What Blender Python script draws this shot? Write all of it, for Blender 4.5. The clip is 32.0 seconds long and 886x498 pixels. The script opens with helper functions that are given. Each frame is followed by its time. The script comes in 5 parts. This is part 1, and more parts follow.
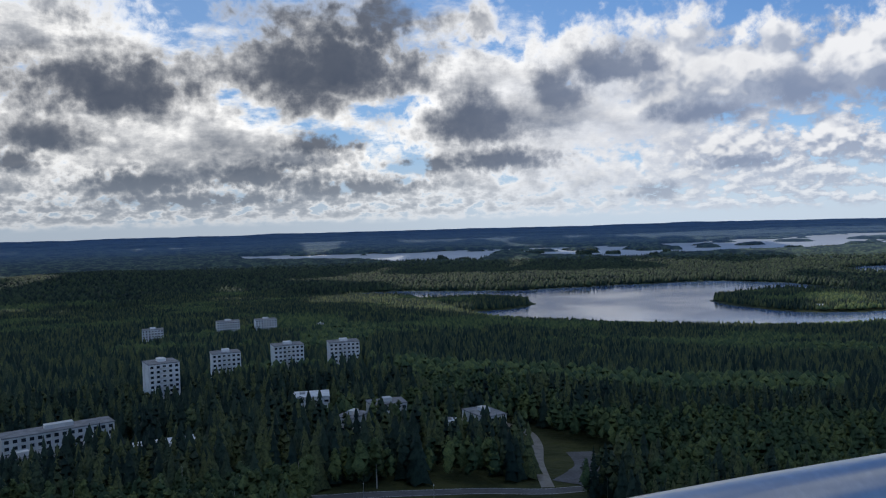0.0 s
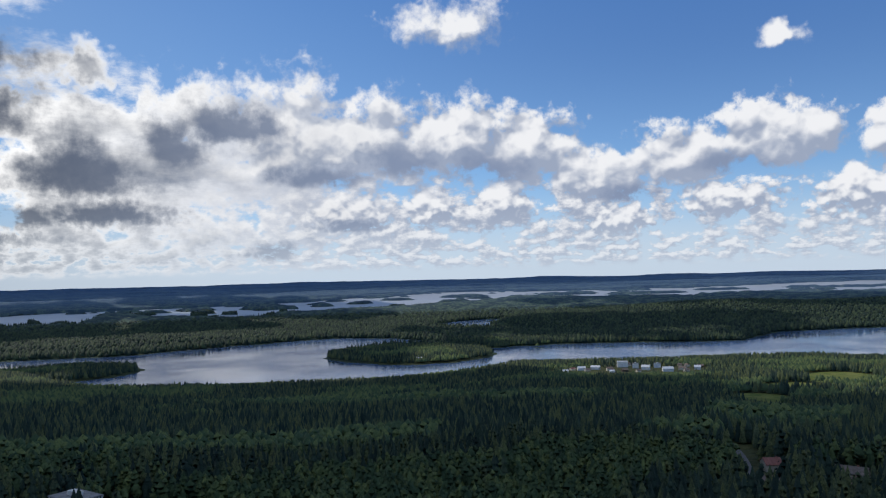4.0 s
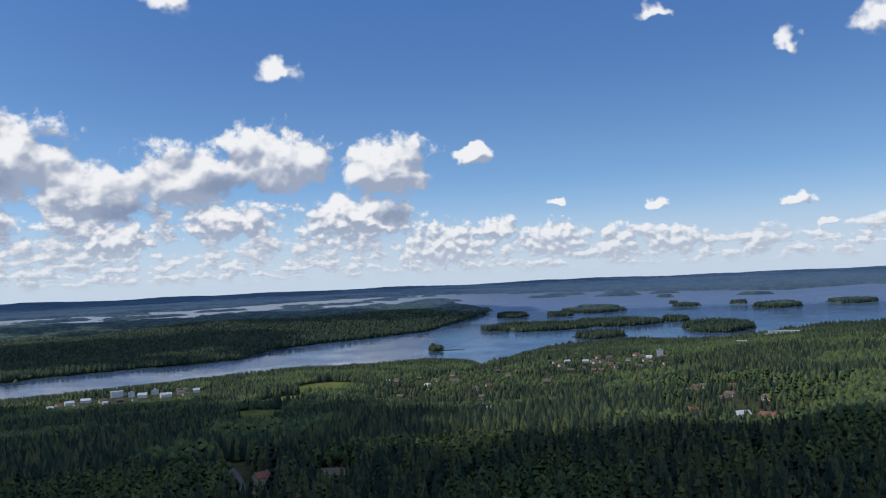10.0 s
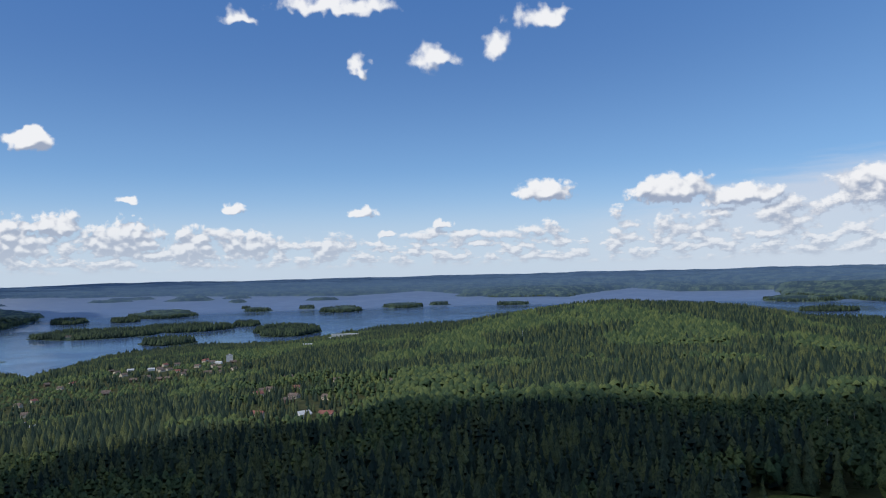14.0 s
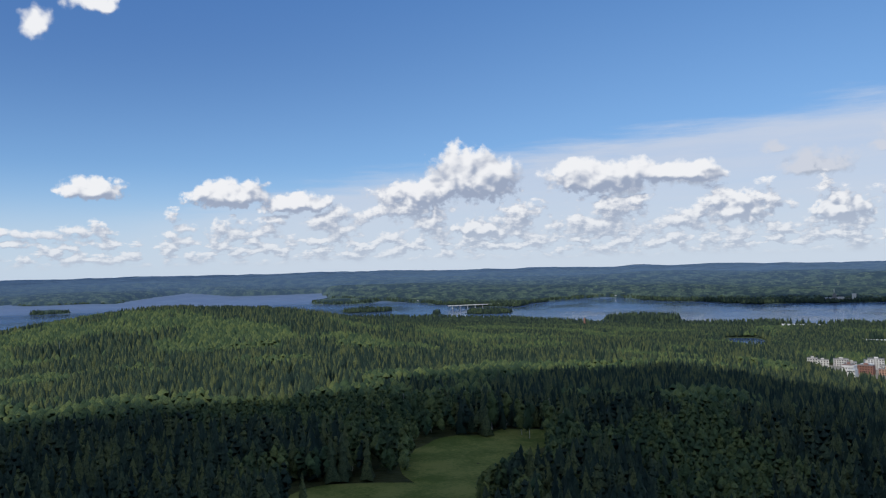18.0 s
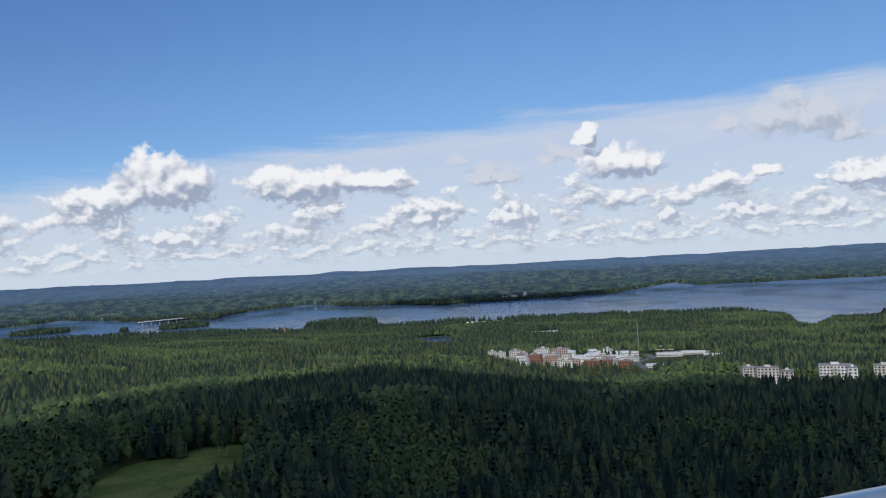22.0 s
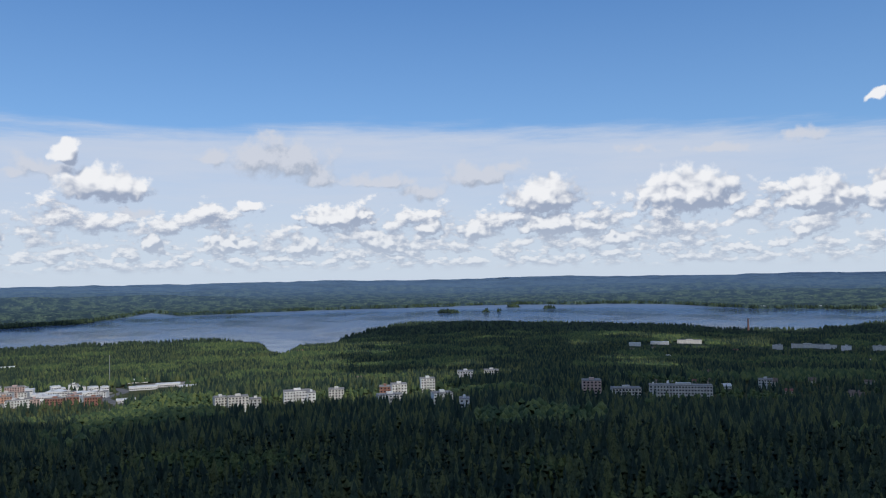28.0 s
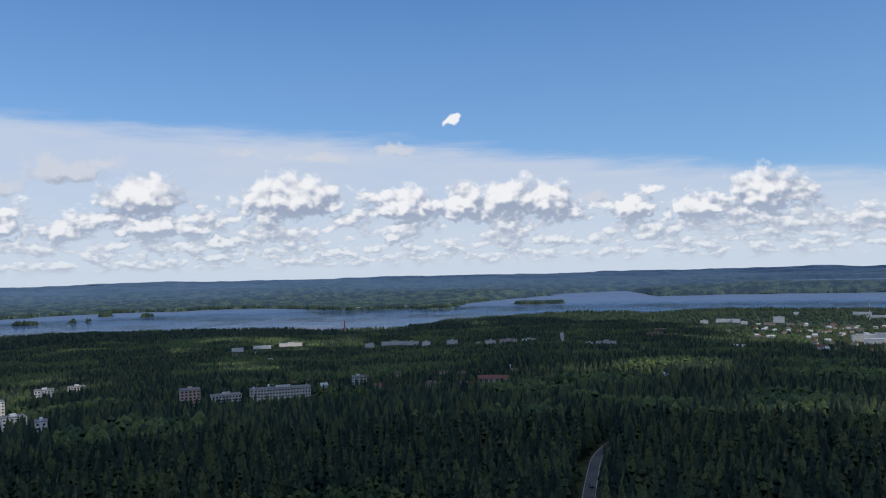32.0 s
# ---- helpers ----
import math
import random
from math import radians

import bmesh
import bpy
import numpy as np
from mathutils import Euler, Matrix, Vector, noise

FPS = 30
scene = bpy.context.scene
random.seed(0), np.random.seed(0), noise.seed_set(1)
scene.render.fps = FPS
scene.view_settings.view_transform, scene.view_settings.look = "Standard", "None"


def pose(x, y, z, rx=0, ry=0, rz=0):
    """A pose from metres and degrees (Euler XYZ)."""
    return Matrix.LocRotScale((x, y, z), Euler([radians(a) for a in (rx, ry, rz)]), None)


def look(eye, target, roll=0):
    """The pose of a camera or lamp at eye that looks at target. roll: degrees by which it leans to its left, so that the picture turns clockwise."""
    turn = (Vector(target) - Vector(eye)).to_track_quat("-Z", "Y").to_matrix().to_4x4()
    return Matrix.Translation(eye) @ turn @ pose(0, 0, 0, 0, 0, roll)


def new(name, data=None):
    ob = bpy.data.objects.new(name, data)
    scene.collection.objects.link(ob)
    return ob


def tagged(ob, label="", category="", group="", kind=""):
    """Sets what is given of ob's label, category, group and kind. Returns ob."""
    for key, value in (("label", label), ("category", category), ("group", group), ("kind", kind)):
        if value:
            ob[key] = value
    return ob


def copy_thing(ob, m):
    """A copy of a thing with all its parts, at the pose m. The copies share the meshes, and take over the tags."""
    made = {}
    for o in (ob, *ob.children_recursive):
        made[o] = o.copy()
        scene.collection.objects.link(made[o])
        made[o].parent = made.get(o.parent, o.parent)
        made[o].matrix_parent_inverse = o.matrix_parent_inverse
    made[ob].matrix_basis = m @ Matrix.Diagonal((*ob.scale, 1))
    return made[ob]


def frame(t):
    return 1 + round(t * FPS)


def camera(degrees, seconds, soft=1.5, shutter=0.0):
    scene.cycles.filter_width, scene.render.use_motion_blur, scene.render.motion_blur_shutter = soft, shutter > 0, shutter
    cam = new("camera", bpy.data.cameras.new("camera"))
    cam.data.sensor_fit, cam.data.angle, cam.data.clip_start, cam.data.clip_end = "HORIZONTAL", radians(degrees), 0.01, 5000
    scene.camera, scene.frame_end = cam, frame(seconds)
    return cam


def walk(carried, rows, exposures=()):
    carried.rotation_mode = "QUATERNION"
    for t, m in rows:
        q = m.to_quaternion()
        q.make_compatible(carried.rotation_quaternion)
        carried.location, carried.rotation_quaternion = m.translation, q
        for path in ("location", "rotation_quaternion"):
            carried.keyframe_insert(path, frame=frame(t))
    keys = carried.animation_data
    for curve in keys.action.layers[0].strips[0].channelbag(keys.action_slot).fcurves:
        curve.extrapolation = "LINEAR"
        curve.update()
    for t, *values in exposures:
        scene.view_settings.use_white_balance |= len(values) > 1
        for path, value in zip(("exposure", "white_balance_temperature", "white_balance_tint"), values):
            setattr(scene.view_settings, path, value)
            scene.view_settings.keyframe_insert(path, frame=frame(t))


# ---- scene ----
cam = camera(59.4, 32.0, soft=1.15)
EYE = 225.0            # metres over the lake
RAIL_R = 6.5           # radius of the deck's handrail
# time, heading, pitch, roll
VIEWS = [
    (0.0, 0.06, -1.69, 1.61),
    (0.5, -3.98, -1.68, 1.02),
    (1.0, -5.07, -1.55, 0.86),
    (1.5, -7.89, -1.38, 0.72),
    (2.0, -13.28, -1.08, 0.79),
    (2.5, -15.92, -0.57, 1.55),
    (3.0, -16.81, -0.21, 1.69),
    (3.5, -22.97, 1.01, 1.72),
    (5.5, -32.58, 3.19, 1.05),
    (6.0, -36.59, 3.08, 1.40),
    (6.5, -41.18, 2.76, 1.70),
    (7.0, -43.82, 2.65, 2.04),
    (7.5, -48.35, 2.51, 2.27),
    (8.0, -51.38, 2.47, 2.31),
    (8.5, -54.05, 2.48, 2.54),
    (9.0, -59.37, 2.31, 2.67),
    (9.5, -62.41, 2.32, 2.59),
    (10.0, -63.34, 2.40, 2.52),
    (10.5, -69.76, 2.02, 2.42),
    (11.0, -73.47, 1.92, 2.21),
    (11.5, -74.54, 1.94, 2.20),
    (12.0, -82.89, 1.65, 2.13),
    (12.5, -87.37, 1.54, 2.11),
    (13.0, -88.19, 1.61, 2.23),
    (13.5, -90.65, 1.62, 1.78),
    (15.5, -102.55, 1.95, 1.28),
    (16.0, -104.19, 1.78, 1.33),
    (16.5, -106.84, 1.66, 1.35),
    (17.0, -112.27, 1.50, 1.42),
    (17.5, -119.89, 1.32, 1.53),
    (18.0, -125.82, 1.33, 1.31),
    (18.5, -127.15, 1.36, 1.30),
    (19.0, -128.81, 1.37, 1.26),
    (19.5, -132.62, 1.32, 2.08),
    (20.0, -134.09, 1.23, 2.44),
    (20.5, -136.59, 1.18, 2.46),
    (21.0, -139.90, 1.34, 2.85),
    (21.5, -144.41, 1.10, 3.11),
    (22.0, -147.75, 1.10, 3.09),
    (22.5, -149.25, 1.20, 3.34),
    (23.0, -153.09, 1.09, 3.44),
    (23.5, -158.18, 1.22, 3.34),
    (24.0, -161.76, 1.83, 3.22),
    (24.5, -164.24, 2.30, 3.02),
    (25.0, -166.83, 2.33, 2.58),
    (25.5, -168.27, 2.28, 2.42),
    (26.0, -171.83, 2.10, 1.93),
    (26.5, -177.25, 2.04, 1.49),
    (28.5, -188.14, 2.03, 1.06),
    (29.0, -193.55, 1.96, 1.17),
    (29.5, -196.79, 1.98, 1.25),
    (30.0, -198.11, 2.04, 1.20),
    (30.5, -200.28, 1.99, 1.04),
    (31.0, -204.77, 1.87, 1.15),
    (31.5, -209.57, 1.72, 1.42),
    (32.0, -213.18, 1.75, 1.49),
]
# time, height of the eye over the usual one
LIFTS = [(0.0, 0.0), (1.0, 0.0), (1.5, 0.02), (2.0, 0.05), (2.5, 0.0), (3.2, 0.0), (4.0, 0.07), (5.0, 0.1), (18.0, 0.1), (19.0, 0.06), (20.0, 0.06),
         (21.0, 0.04), (21.6, 0.06), (22.0, 0.0), (22.5, 0.07), (23.2, 0.1), (28.5, 0.05), (29.0, -0.05), (29.5, 0.0), (30.0, 0.06), (30.5, 0.1), (32.0, 0.1)]


def eye_at(t, heading):
    a = radians(heading + 27.0)
    r = RAIL_R - 0.67
    lift = float(np.interp(t, [k[0] for k in LIFTS], [k[1] for k in LIFTS]))
    return -math.sin(a) * r, math.cos(a) * r, EYE + lift


walk(cam, [(t, pose(*eye_at(t, h), 0, 0, h) @ pose(0, 0, 0, 90 + p, 0, 0) @ pose(0, 0, 0, 0, 0, -r)) for t, h, p, r in VIEWS])

# ---- sky, sun and clouds ----
SUN_AZ, SUN_EL = 20.0, 42.0     # degrees, to the left of the first heading


def aim(az, el):
    a, e = radians(az), radians(el)
    return Vector((-math.sin(a) * math.cos(e), math.cos(a) * math.cos(e), math.sin(e)))


sun = new("sun", bpy.data.lights.new("sun", "SUN"))
sun.data.energy, sun.data.angle, sun.data.color = 2.25, radians(0.6), (1.0, 0.93, 0.82)
sun.matrix_world = look(aim(SUN_AZ, SUN_EL) * 100, (0, 0, 0))


class Net:
    """A small helper that adds shader nodes and links them."""

    def __init__(self, tree):
        self.tree = tree

    def add(self, kind, ins=(), **props):
        n = self.tree.nodes.new(kind)
        for k, v in props.items():
            setattr(n, k, v)
        for i, v in enumerate(ins):
            self.put(n.inputs[i], v)
        return n

    def put(self, socket, v):
        if isinstance(v, bpy.types.NodeSocket):
            self.tree.links.new(v, socket)
        elif v is not None:
            socket.default_value = v

    def math(self, op, a, b=None, c=None, clamp=False):
        return self.add("ShaderNodeMath", (a, b, c), operation=op, use_clamp=clamp).outputs[0]

    def vec(self, op, a, b=None):
        n = self.add("ShaderNodeVectorMath", (a, b), operation=op)
        return n.outputs["Value"] if op in ("LENGTH", "DOT_PRODUCT", "DISTANCE") else n.outputs[0]

    def span(self, v, a, b, c=0.0, d=1.0, smooth=True):
        n = self.add("ShaderNodeMapRange", interpolation_type="SMOOTHSTEP" if smooth else "LINEAR")
        for s, x in zip(("Value", "From Min", "From Max", "To Min", "To Max"), (v, a, b, c, d)):
            self.put(n.inputs[s], x)
        return n.outputs[0]

    def noise(self, v, scale, detail=6.0, rough=0.55, dims="3D"):
        n = self.add("ShaderNodeTexNoise", noise_dimensions=dims)
        for s, x in (("Vector", v), ("Scale", scale), ("Detail", detail), ("Roughness", rough)):
            self.put(n.inputs[s], x)
        return n

    def mix(self, f, a, b, mode="MIX"):
        n = self.add("ShaderNodeMix", data_type="RGBA", blend_type=mode)
        for i, x in ((0, f), (6, a), (7, b)):
            self.put(n.inputs[i], x if not isinstance(x, tuple) or len(x) == 4 else (*x, 1))
        return n.outputs[2]

    def xyz(self, v):
        return self.add("ShaderNodeSeparateXYZ", (v,)).outputs

    def join(self, x, y, z=0.0):
        return self.add("ShaderNodeCombineXYZ", (x, y, z)).outputs[0]


# heading, elevation, half width and half height of each cloud, in degrees
CLOUDS_1 = [(8.1, 11.4, 8.4, 5.8), (23, 9.4, 7.6, 3.4), (26.9, 6.4, 3.6, 1.8), (-3.1, 14.3, 1.9, 2), (-1.5, 7.8, 5.5, 4), (-4.5, 4.7, 4.6, 1.6),
            (10.5, 5, 5.5, 1.8), (21.1, 3.5, 4, 1.6), (25, 14.5, 6, 2.5), (-16.7, 9.2, 7.1, 5.4), (-22.7, 9.4, 5.7, 3.8), (-27.6, 9.6, 5.2, 3.4),
            (-34, 8.8, 4, 3.3), (-26.7, 4.8, 2.3, 1.8), (-32.2, 5.1, 2.4, 2), (-28.9, 17.9, 4.2, 2.5), (-44.3, 19.9, 1.7, 1.4),
            (-51.9, 15.6, 1.7, 1.3), (-10, 11.3, 4, 3.3), (-20, 4.6, 4.5, 1.9)]
CLOUDS_2 = [(-38.8, 6.5, 3.8, 2.6), (-44.7, 7.6, 3.8, 2.6), (-51.4, 8.8, 4.1, 3), (-59.4, 8.1, 3.2, 2.8), (-65.9, 9.2, 1.4, 1), (-57.3, 4.6, 4.3, 2.1),
            (-63.7, 2.4, 3.6, 1.9), (-48, 4.7, 3.5, 1.4), (-40.5, 3.7, 3, 1.4), (-71.9, 5.3, 0.7, 0.4), (-78.9, 4.8, 0.8, 0.5), (-88.1, 4.4, 1, 0.5),
            (-88.1, 14.9, 0.5, 0.8), (-71.6, 2.5, 2.8, 1.5), (-75.9, 2.1, 1.8, 1.4), (-80.1, 2, 1.8, 1.3), (-85.6, 1.7, 1.3, 0.8),
            (-67.4, 3.6, 1.6, 1)]
CLOUDS_3 = [(-93.6, 15.4, 1.7, 1.2), (-98.6, 16.2, 1.1, 1.6), (-101.9, 18.0, 1.8, 1.0), (-86.8, 18.9, 4.2, 1.0), (-79.6, 18.2, 1.1, 0.7),
            (-101.5, 5.5, 2.2, 1.0), (-110.6, 5.3, 2.9, 1.3), (-89.9, 2.8, 0.6, 0.3), (-93.9, 3.5, 0.8, 0.4)]
CLOUDS_4 = [(-115, 4.7, 2.8, 1), (-127.9, 6.2, 3.7, 2.4), (-124, 5.1, 2.6, 1.3), (-137.3, 6.1, 4.3, 1.6), (-142.8, 6.1, 3.4, 1),
            (-128.6, 2.6, 2.1, 0.9), (-146.7, 3.4, 2.1, 1.4), (-153.1, 3.1, 1.7, 1.3), (-161, 6.3, 2.7, 1.5), (-158.6, 8.5, 0.8, 1.1),
            (-170.6, 5.2, 1, 0.6), (-177.1, 4.3, 3, 1.1), (-164, 2.5, 1, 0.9), (-169.4, 2.4, 2.1, 0.8), (-174.6, 2.2, 1.6, 0.9),
            (-183.6, 3.5, 1.1, 0.8), (-180.2, 2.3, 1.8, 0.9)]
CLOUDS_5 = [(-192.2, 5.6, 2.8, 1.8), (-193, 3.5, 3.5, 1), (-187, 3.2, 1.4, 1), (-202, 5.3, 4.3, 1.9), (-210.6, 4.7, 3.1, 1.5), (-214.8, 4.7, 1.7, 1.9),
            (-218.1, 5.1, 2.5, 1.6), (-221, 4.7, 1.8, 1.8), (-227, 4.2, 1.6, 1.1), (-231.6, 4, 2.2, 1.1), (-235.9, 4.5, 2.3, 2),
            (-213.9, 11, 0.7, 0.6), (-197, 2.4, 1.7, 0.6), (-209.5, 2.6, 0.7, 0.6)]
GREY_CLOUDS = [(-151.4, 6.1, 2.6, 1.1), (-149.4, 7.5, 0.8, 0.5), (-155.6, 7.3, 1.2, 0.6), (-122.4, 5.2, 2.5, 0.9), (-156.9, 7.5, 2, 1.1),
            (-167.8, 8.6, 1.7, 0.8), (-172.8, 8.3, 3.7, 1.8), (-175.6, 7.1, 1.6, 0.9), (-179.7, 7, 2.7, 0.8), (-183.1, 6, 1.7, 0.8),
            (-187, 7.2, 2.9, 1), (-189.6, 7.8, 1.4, 0.6), (-162.8, 4.5, 1.5, 0.6), (-139.1, 5.6, 2, 1.4), (-143.5, 5.8, 2.4, 1),
            (-198.5, 8.8, 1.8, 0.6), (-204.1, 8.5, 1.8, 0.5), (-209.4, 9, 1.6, 0.8), (-224.2, 5.1, 1.4, 0.6)]
# the shaded undersides of the large clouds
UNDERSIDES = [(8.1, 11, 9.9, 6.4), (23, 9.6, 9.1, 3.4), (26.9, 6.5, 4.2, 1.7), (28.9, 4.9, 2, 1.2), (21.1, 3.3, 4.5, 1.4), (-2.9, 7.2, 4.7, 2.7),
            (-4.5, 4.6, 4.8, 1.3), (0.9, 4.4, 3.2, 1), (13.5, 3.8, 4.7, 1.3), (8.7, 6.2, 3.4, 1.3), (-12.4, 10.8, 3.6, 2.1), (-8.5, 9.1, 2.3, 2.3),
            (-18.9, 7.2, 4.2, 1.1), (-24.9, 8.4, 2.9, 2), (-31.1, 7.6, 3, 1.8), (17.5, 2.2, 9.1, 0.8), (6.7, 2.9, 6.5, 1), (3.1, 14.8, 4.7, 2.6),
            (-15, 10.8, 1.4, 1.4), (-41.3, 5.5, 2.4, 1), (-48.3, 7.2, 2.9, 1), (-59.9, 5, 1.5, 1), (-21.1, 3.7, 2.4, 0.7), (-15.4, 1.9, 2.2, 0.9)]
MIDDLE = -106.0         # the heading from which the sky's own angles are counted


def blobs(net, at, rows):
    """The smallest scaled distance to any of the clouds in rows: 0 at a middle, 1 at an edge."""
    best = None
    for az, el, w, h in rows:
        src = at
        if best is not None:      # one cloud after the other, which keeps the shader small
            src = net.add("ShaderNodeVectorMath", (best, (1e-9, 1e-9, 0.0), at), operation="MULTIPLY_ADD").outputs[0]
        m = net.add("ShaderNodeMapping", (src,), vector_type="TEXTURE")
        m.inputs["Location"].default_value = (az - MIDDLE, el, 0)
        m.inputs["Scale"].default_value = (w, h, 1)
        flat = net.vec("MAXIMUM", m.outputs[0], net.vec("MULTIPLY", m.outputs[0], (-1.0, -1.7, 0.0)))
        d = net.vec("LENGTH", flat)
        best = d if best is None else net.math("SMOOTH_MIN", best, d, 0.12)
    return best


def cloud_group():
    """How thick the cumulus is at a place (heading, elevation) of the sky; below 0 there is none."""
    g = bpy.data.node_groups.new("cumulus", "ShaderNodeTree")
    g.interface.new_socket("Vector", in_out="INPUT", socket_type="NodeSocketVector")
    g.interface.new_socket("Thickness", in_out="OUTPUT", socket_type="NodeSocketFloat")
    g.interface.new_socket("Grey", in_out="OUTPUT", socket_type="NodeSocketFloat")
    g.interface.new_socket("Soft", in_out="OUTPUT", socket_type="NodeSocketFloat")
    g.interface.new_socket("Under", in_out="OUTPUT", socket_type="NodeSocketFloat")
    n = Net(g)
    p = n.add("NodeGroupInput").outputs[0]
    u, v, _ = n.xyz(p)
    # folds of the outline, smaller towards the horizon
    size = n.math("MULTIPLY_ADD", v, 0.11, 0.25)
    fold = n.vec("SUBTRACT", n.noise(p, 0.55, 2.0, 0.6, "2D").outputs["Color"], (0.5, 0.5, 0.5))
    sc = n.add("ShaderNodeVectorMath", (fold,), operation="SCALE")
    n.put(sc.inputs["Scale"], size)
    q = n.vec("ADD", p, sc.outputs[0])
    q = n.vec("MULTIPLY", q, (1, 1, 0))
    d = blobs(n, q, CLOUDS_1 + CLOUDS_2 + CLOUDS_3 + CLOUDS_4 + CLOUDS_5)
    def billow(scale, detail):
        k = n.add("ShaderNodeTexVoronoi", feature="F1", voronoi_dimensions="2D", normalize=True)
        for name, x in (("Vector", n.vec("MULTIPLY", q, (0.8, 1.0, 0.0))), ("Scale", scale), ("Detail", detail), ("Roughness", 0.55)):
            n.put(k.inputs[name], x)
        return n.math("SUBTRACT", 1.0, k.outputs["Distance"])
    big_puff, small_puff = billow(0.34, 2.0), billow(1.2, 1.0)
    near = n.math("ADD", n.math("MULTIPLY", big_puff, 0.55), n.math("MULTIPLY", n.noise(p, 0.7, 6.0, 0.62, "2D").outputs[0], 0.45))
    fine = n.math("ADD", n.math("MULTIPLY", small_puff, 0.55), n.math("MULTIPLY", n.noise(p, 2.0, 5.0, 0.62, "2D").outputs[0], 0.45))
    big = n.span(v, 2.5, 9)
    puff = n.math("ADD", n.math("MULTIPLY", near, big), n.math("MULTIPLY", fine, n.math("SUBTRACT", 1.0, big)))
    placed = n.math("ADD", n.math("MULTIPLY", n.math("SUBTRACT", 1.0, d), 1.15), n.math("MULTIPLY", n.math("SUBTRACT", puff, 0.565), 3.0))
    round_puff = n.math("ADD", n.math("MULTIPLY", big_puff, big), n.math("MULTIPLY", small_puff, n.math("SUBTRACT", 1.0, big)))
    soft = n.math("ADD", n.math("MULTIPLY", n.math("SUBTRACT", 1.0, d), 1.0), n.math("MULTIPLY", n.math("SUBTRACT", round_puff, 0.66), 2.3))
    # rows of small clouds low over the horizon, and the broken cover towards the sun
    a = n.noise(n.vec("MULTIPLY", p, (0.30, 0.56, 1)), 1.0, 8.0, 0.58, "2D").outputs[0]
    b = n.noise(n.vec("MULTIPLY", p, (0.70, 1.55, 1)), 1.0, 6.0, 0.55, "2D").outputs[0]
    c = n.noise(n.vec("MULTIPLY", p, (0.085, 0.22, 1)), 1.0, 9.0, 0.60, "2D").outputs[0]
    low = n.span(v, 1.4, 3.6)
    band = n.math("ADD", n.math("MULTIPLY", a, low), n.math("MULTIPLY", b, n.math("SUBTRACT", 1.0, low)))
    front = n.span(u, 66, 104)
    deep = n.math("MULTIPLY", front, n.span(v, 2.5, 6.5))
    band = n.math("ADD", n.math("MULTIPLY", band, n.math("SUBTRACT", 1.0, deep)), n.math("MULTIPLY", c, deep))
    band = n.math("ADD", band, n.math("MULTIPLY", n.math("SUBTRACT", puff, 0.60), 0.35))
    clear = n.span(n.math("ABSOLUTE", n.math("SUBTRACT", u, 18.0)), 8, 34, 1, 0)
    high = n.math("ADD", n.span(u, 55, 101, 5.6, 14.5, False), n.math("MULTIPLY", n.span(u, 98, 114), 15.0))
    top = n.math("ADD", high, n.math("MULTIPLY", clear, -2.4))
    rise = n.math("DIVIDE", v, top)
    need = n.math("ADD", n.math("MULTIPLY", n.math("POWER", n.math("MAXIMUM", rise, 0.0), 4.0), 0.16), n.math("MULTIPLY_ADD", front, -0.08, 0.425))
    field = n.math("MULTIPLY", n.math("SUBTRACT", band, need), 3.4)
    field = n.math("MULTIPLY", field, n.span(v, 0.2, 1.4))
    thick = n.math("MAXIMUM", placed, field)
    soft = n.math("ADD", n.math("MAXIMUM", soft, n.math("MULTIPLY", field, 0.7)), n.math("MULTIPLY", thick, 0.25))
    grey = n.math("ADD", n.math("SUBTRACT", 1.0, blobs(n, q, GREY_CLOUDS)), n.math("MULTIPLY", n.math("SUBTRACT", puff, 0.60), 3.4))
    o = n.add("NodeGroupOutput")
    n.put(o.inputs[0], thick)
    n.put(o.inputs[1], grey)
    n.put(o.inputs[2], soft)
    under = n.math("ADD", n.math("SUBTRACT", 1.0, blobs(n, q, UNDERSIDES)), n.math("MULTIPLY", n.math("SUBTRACT", puff, 0.60), 2.0))
    n.put(o.inputs[3], under)
    return g


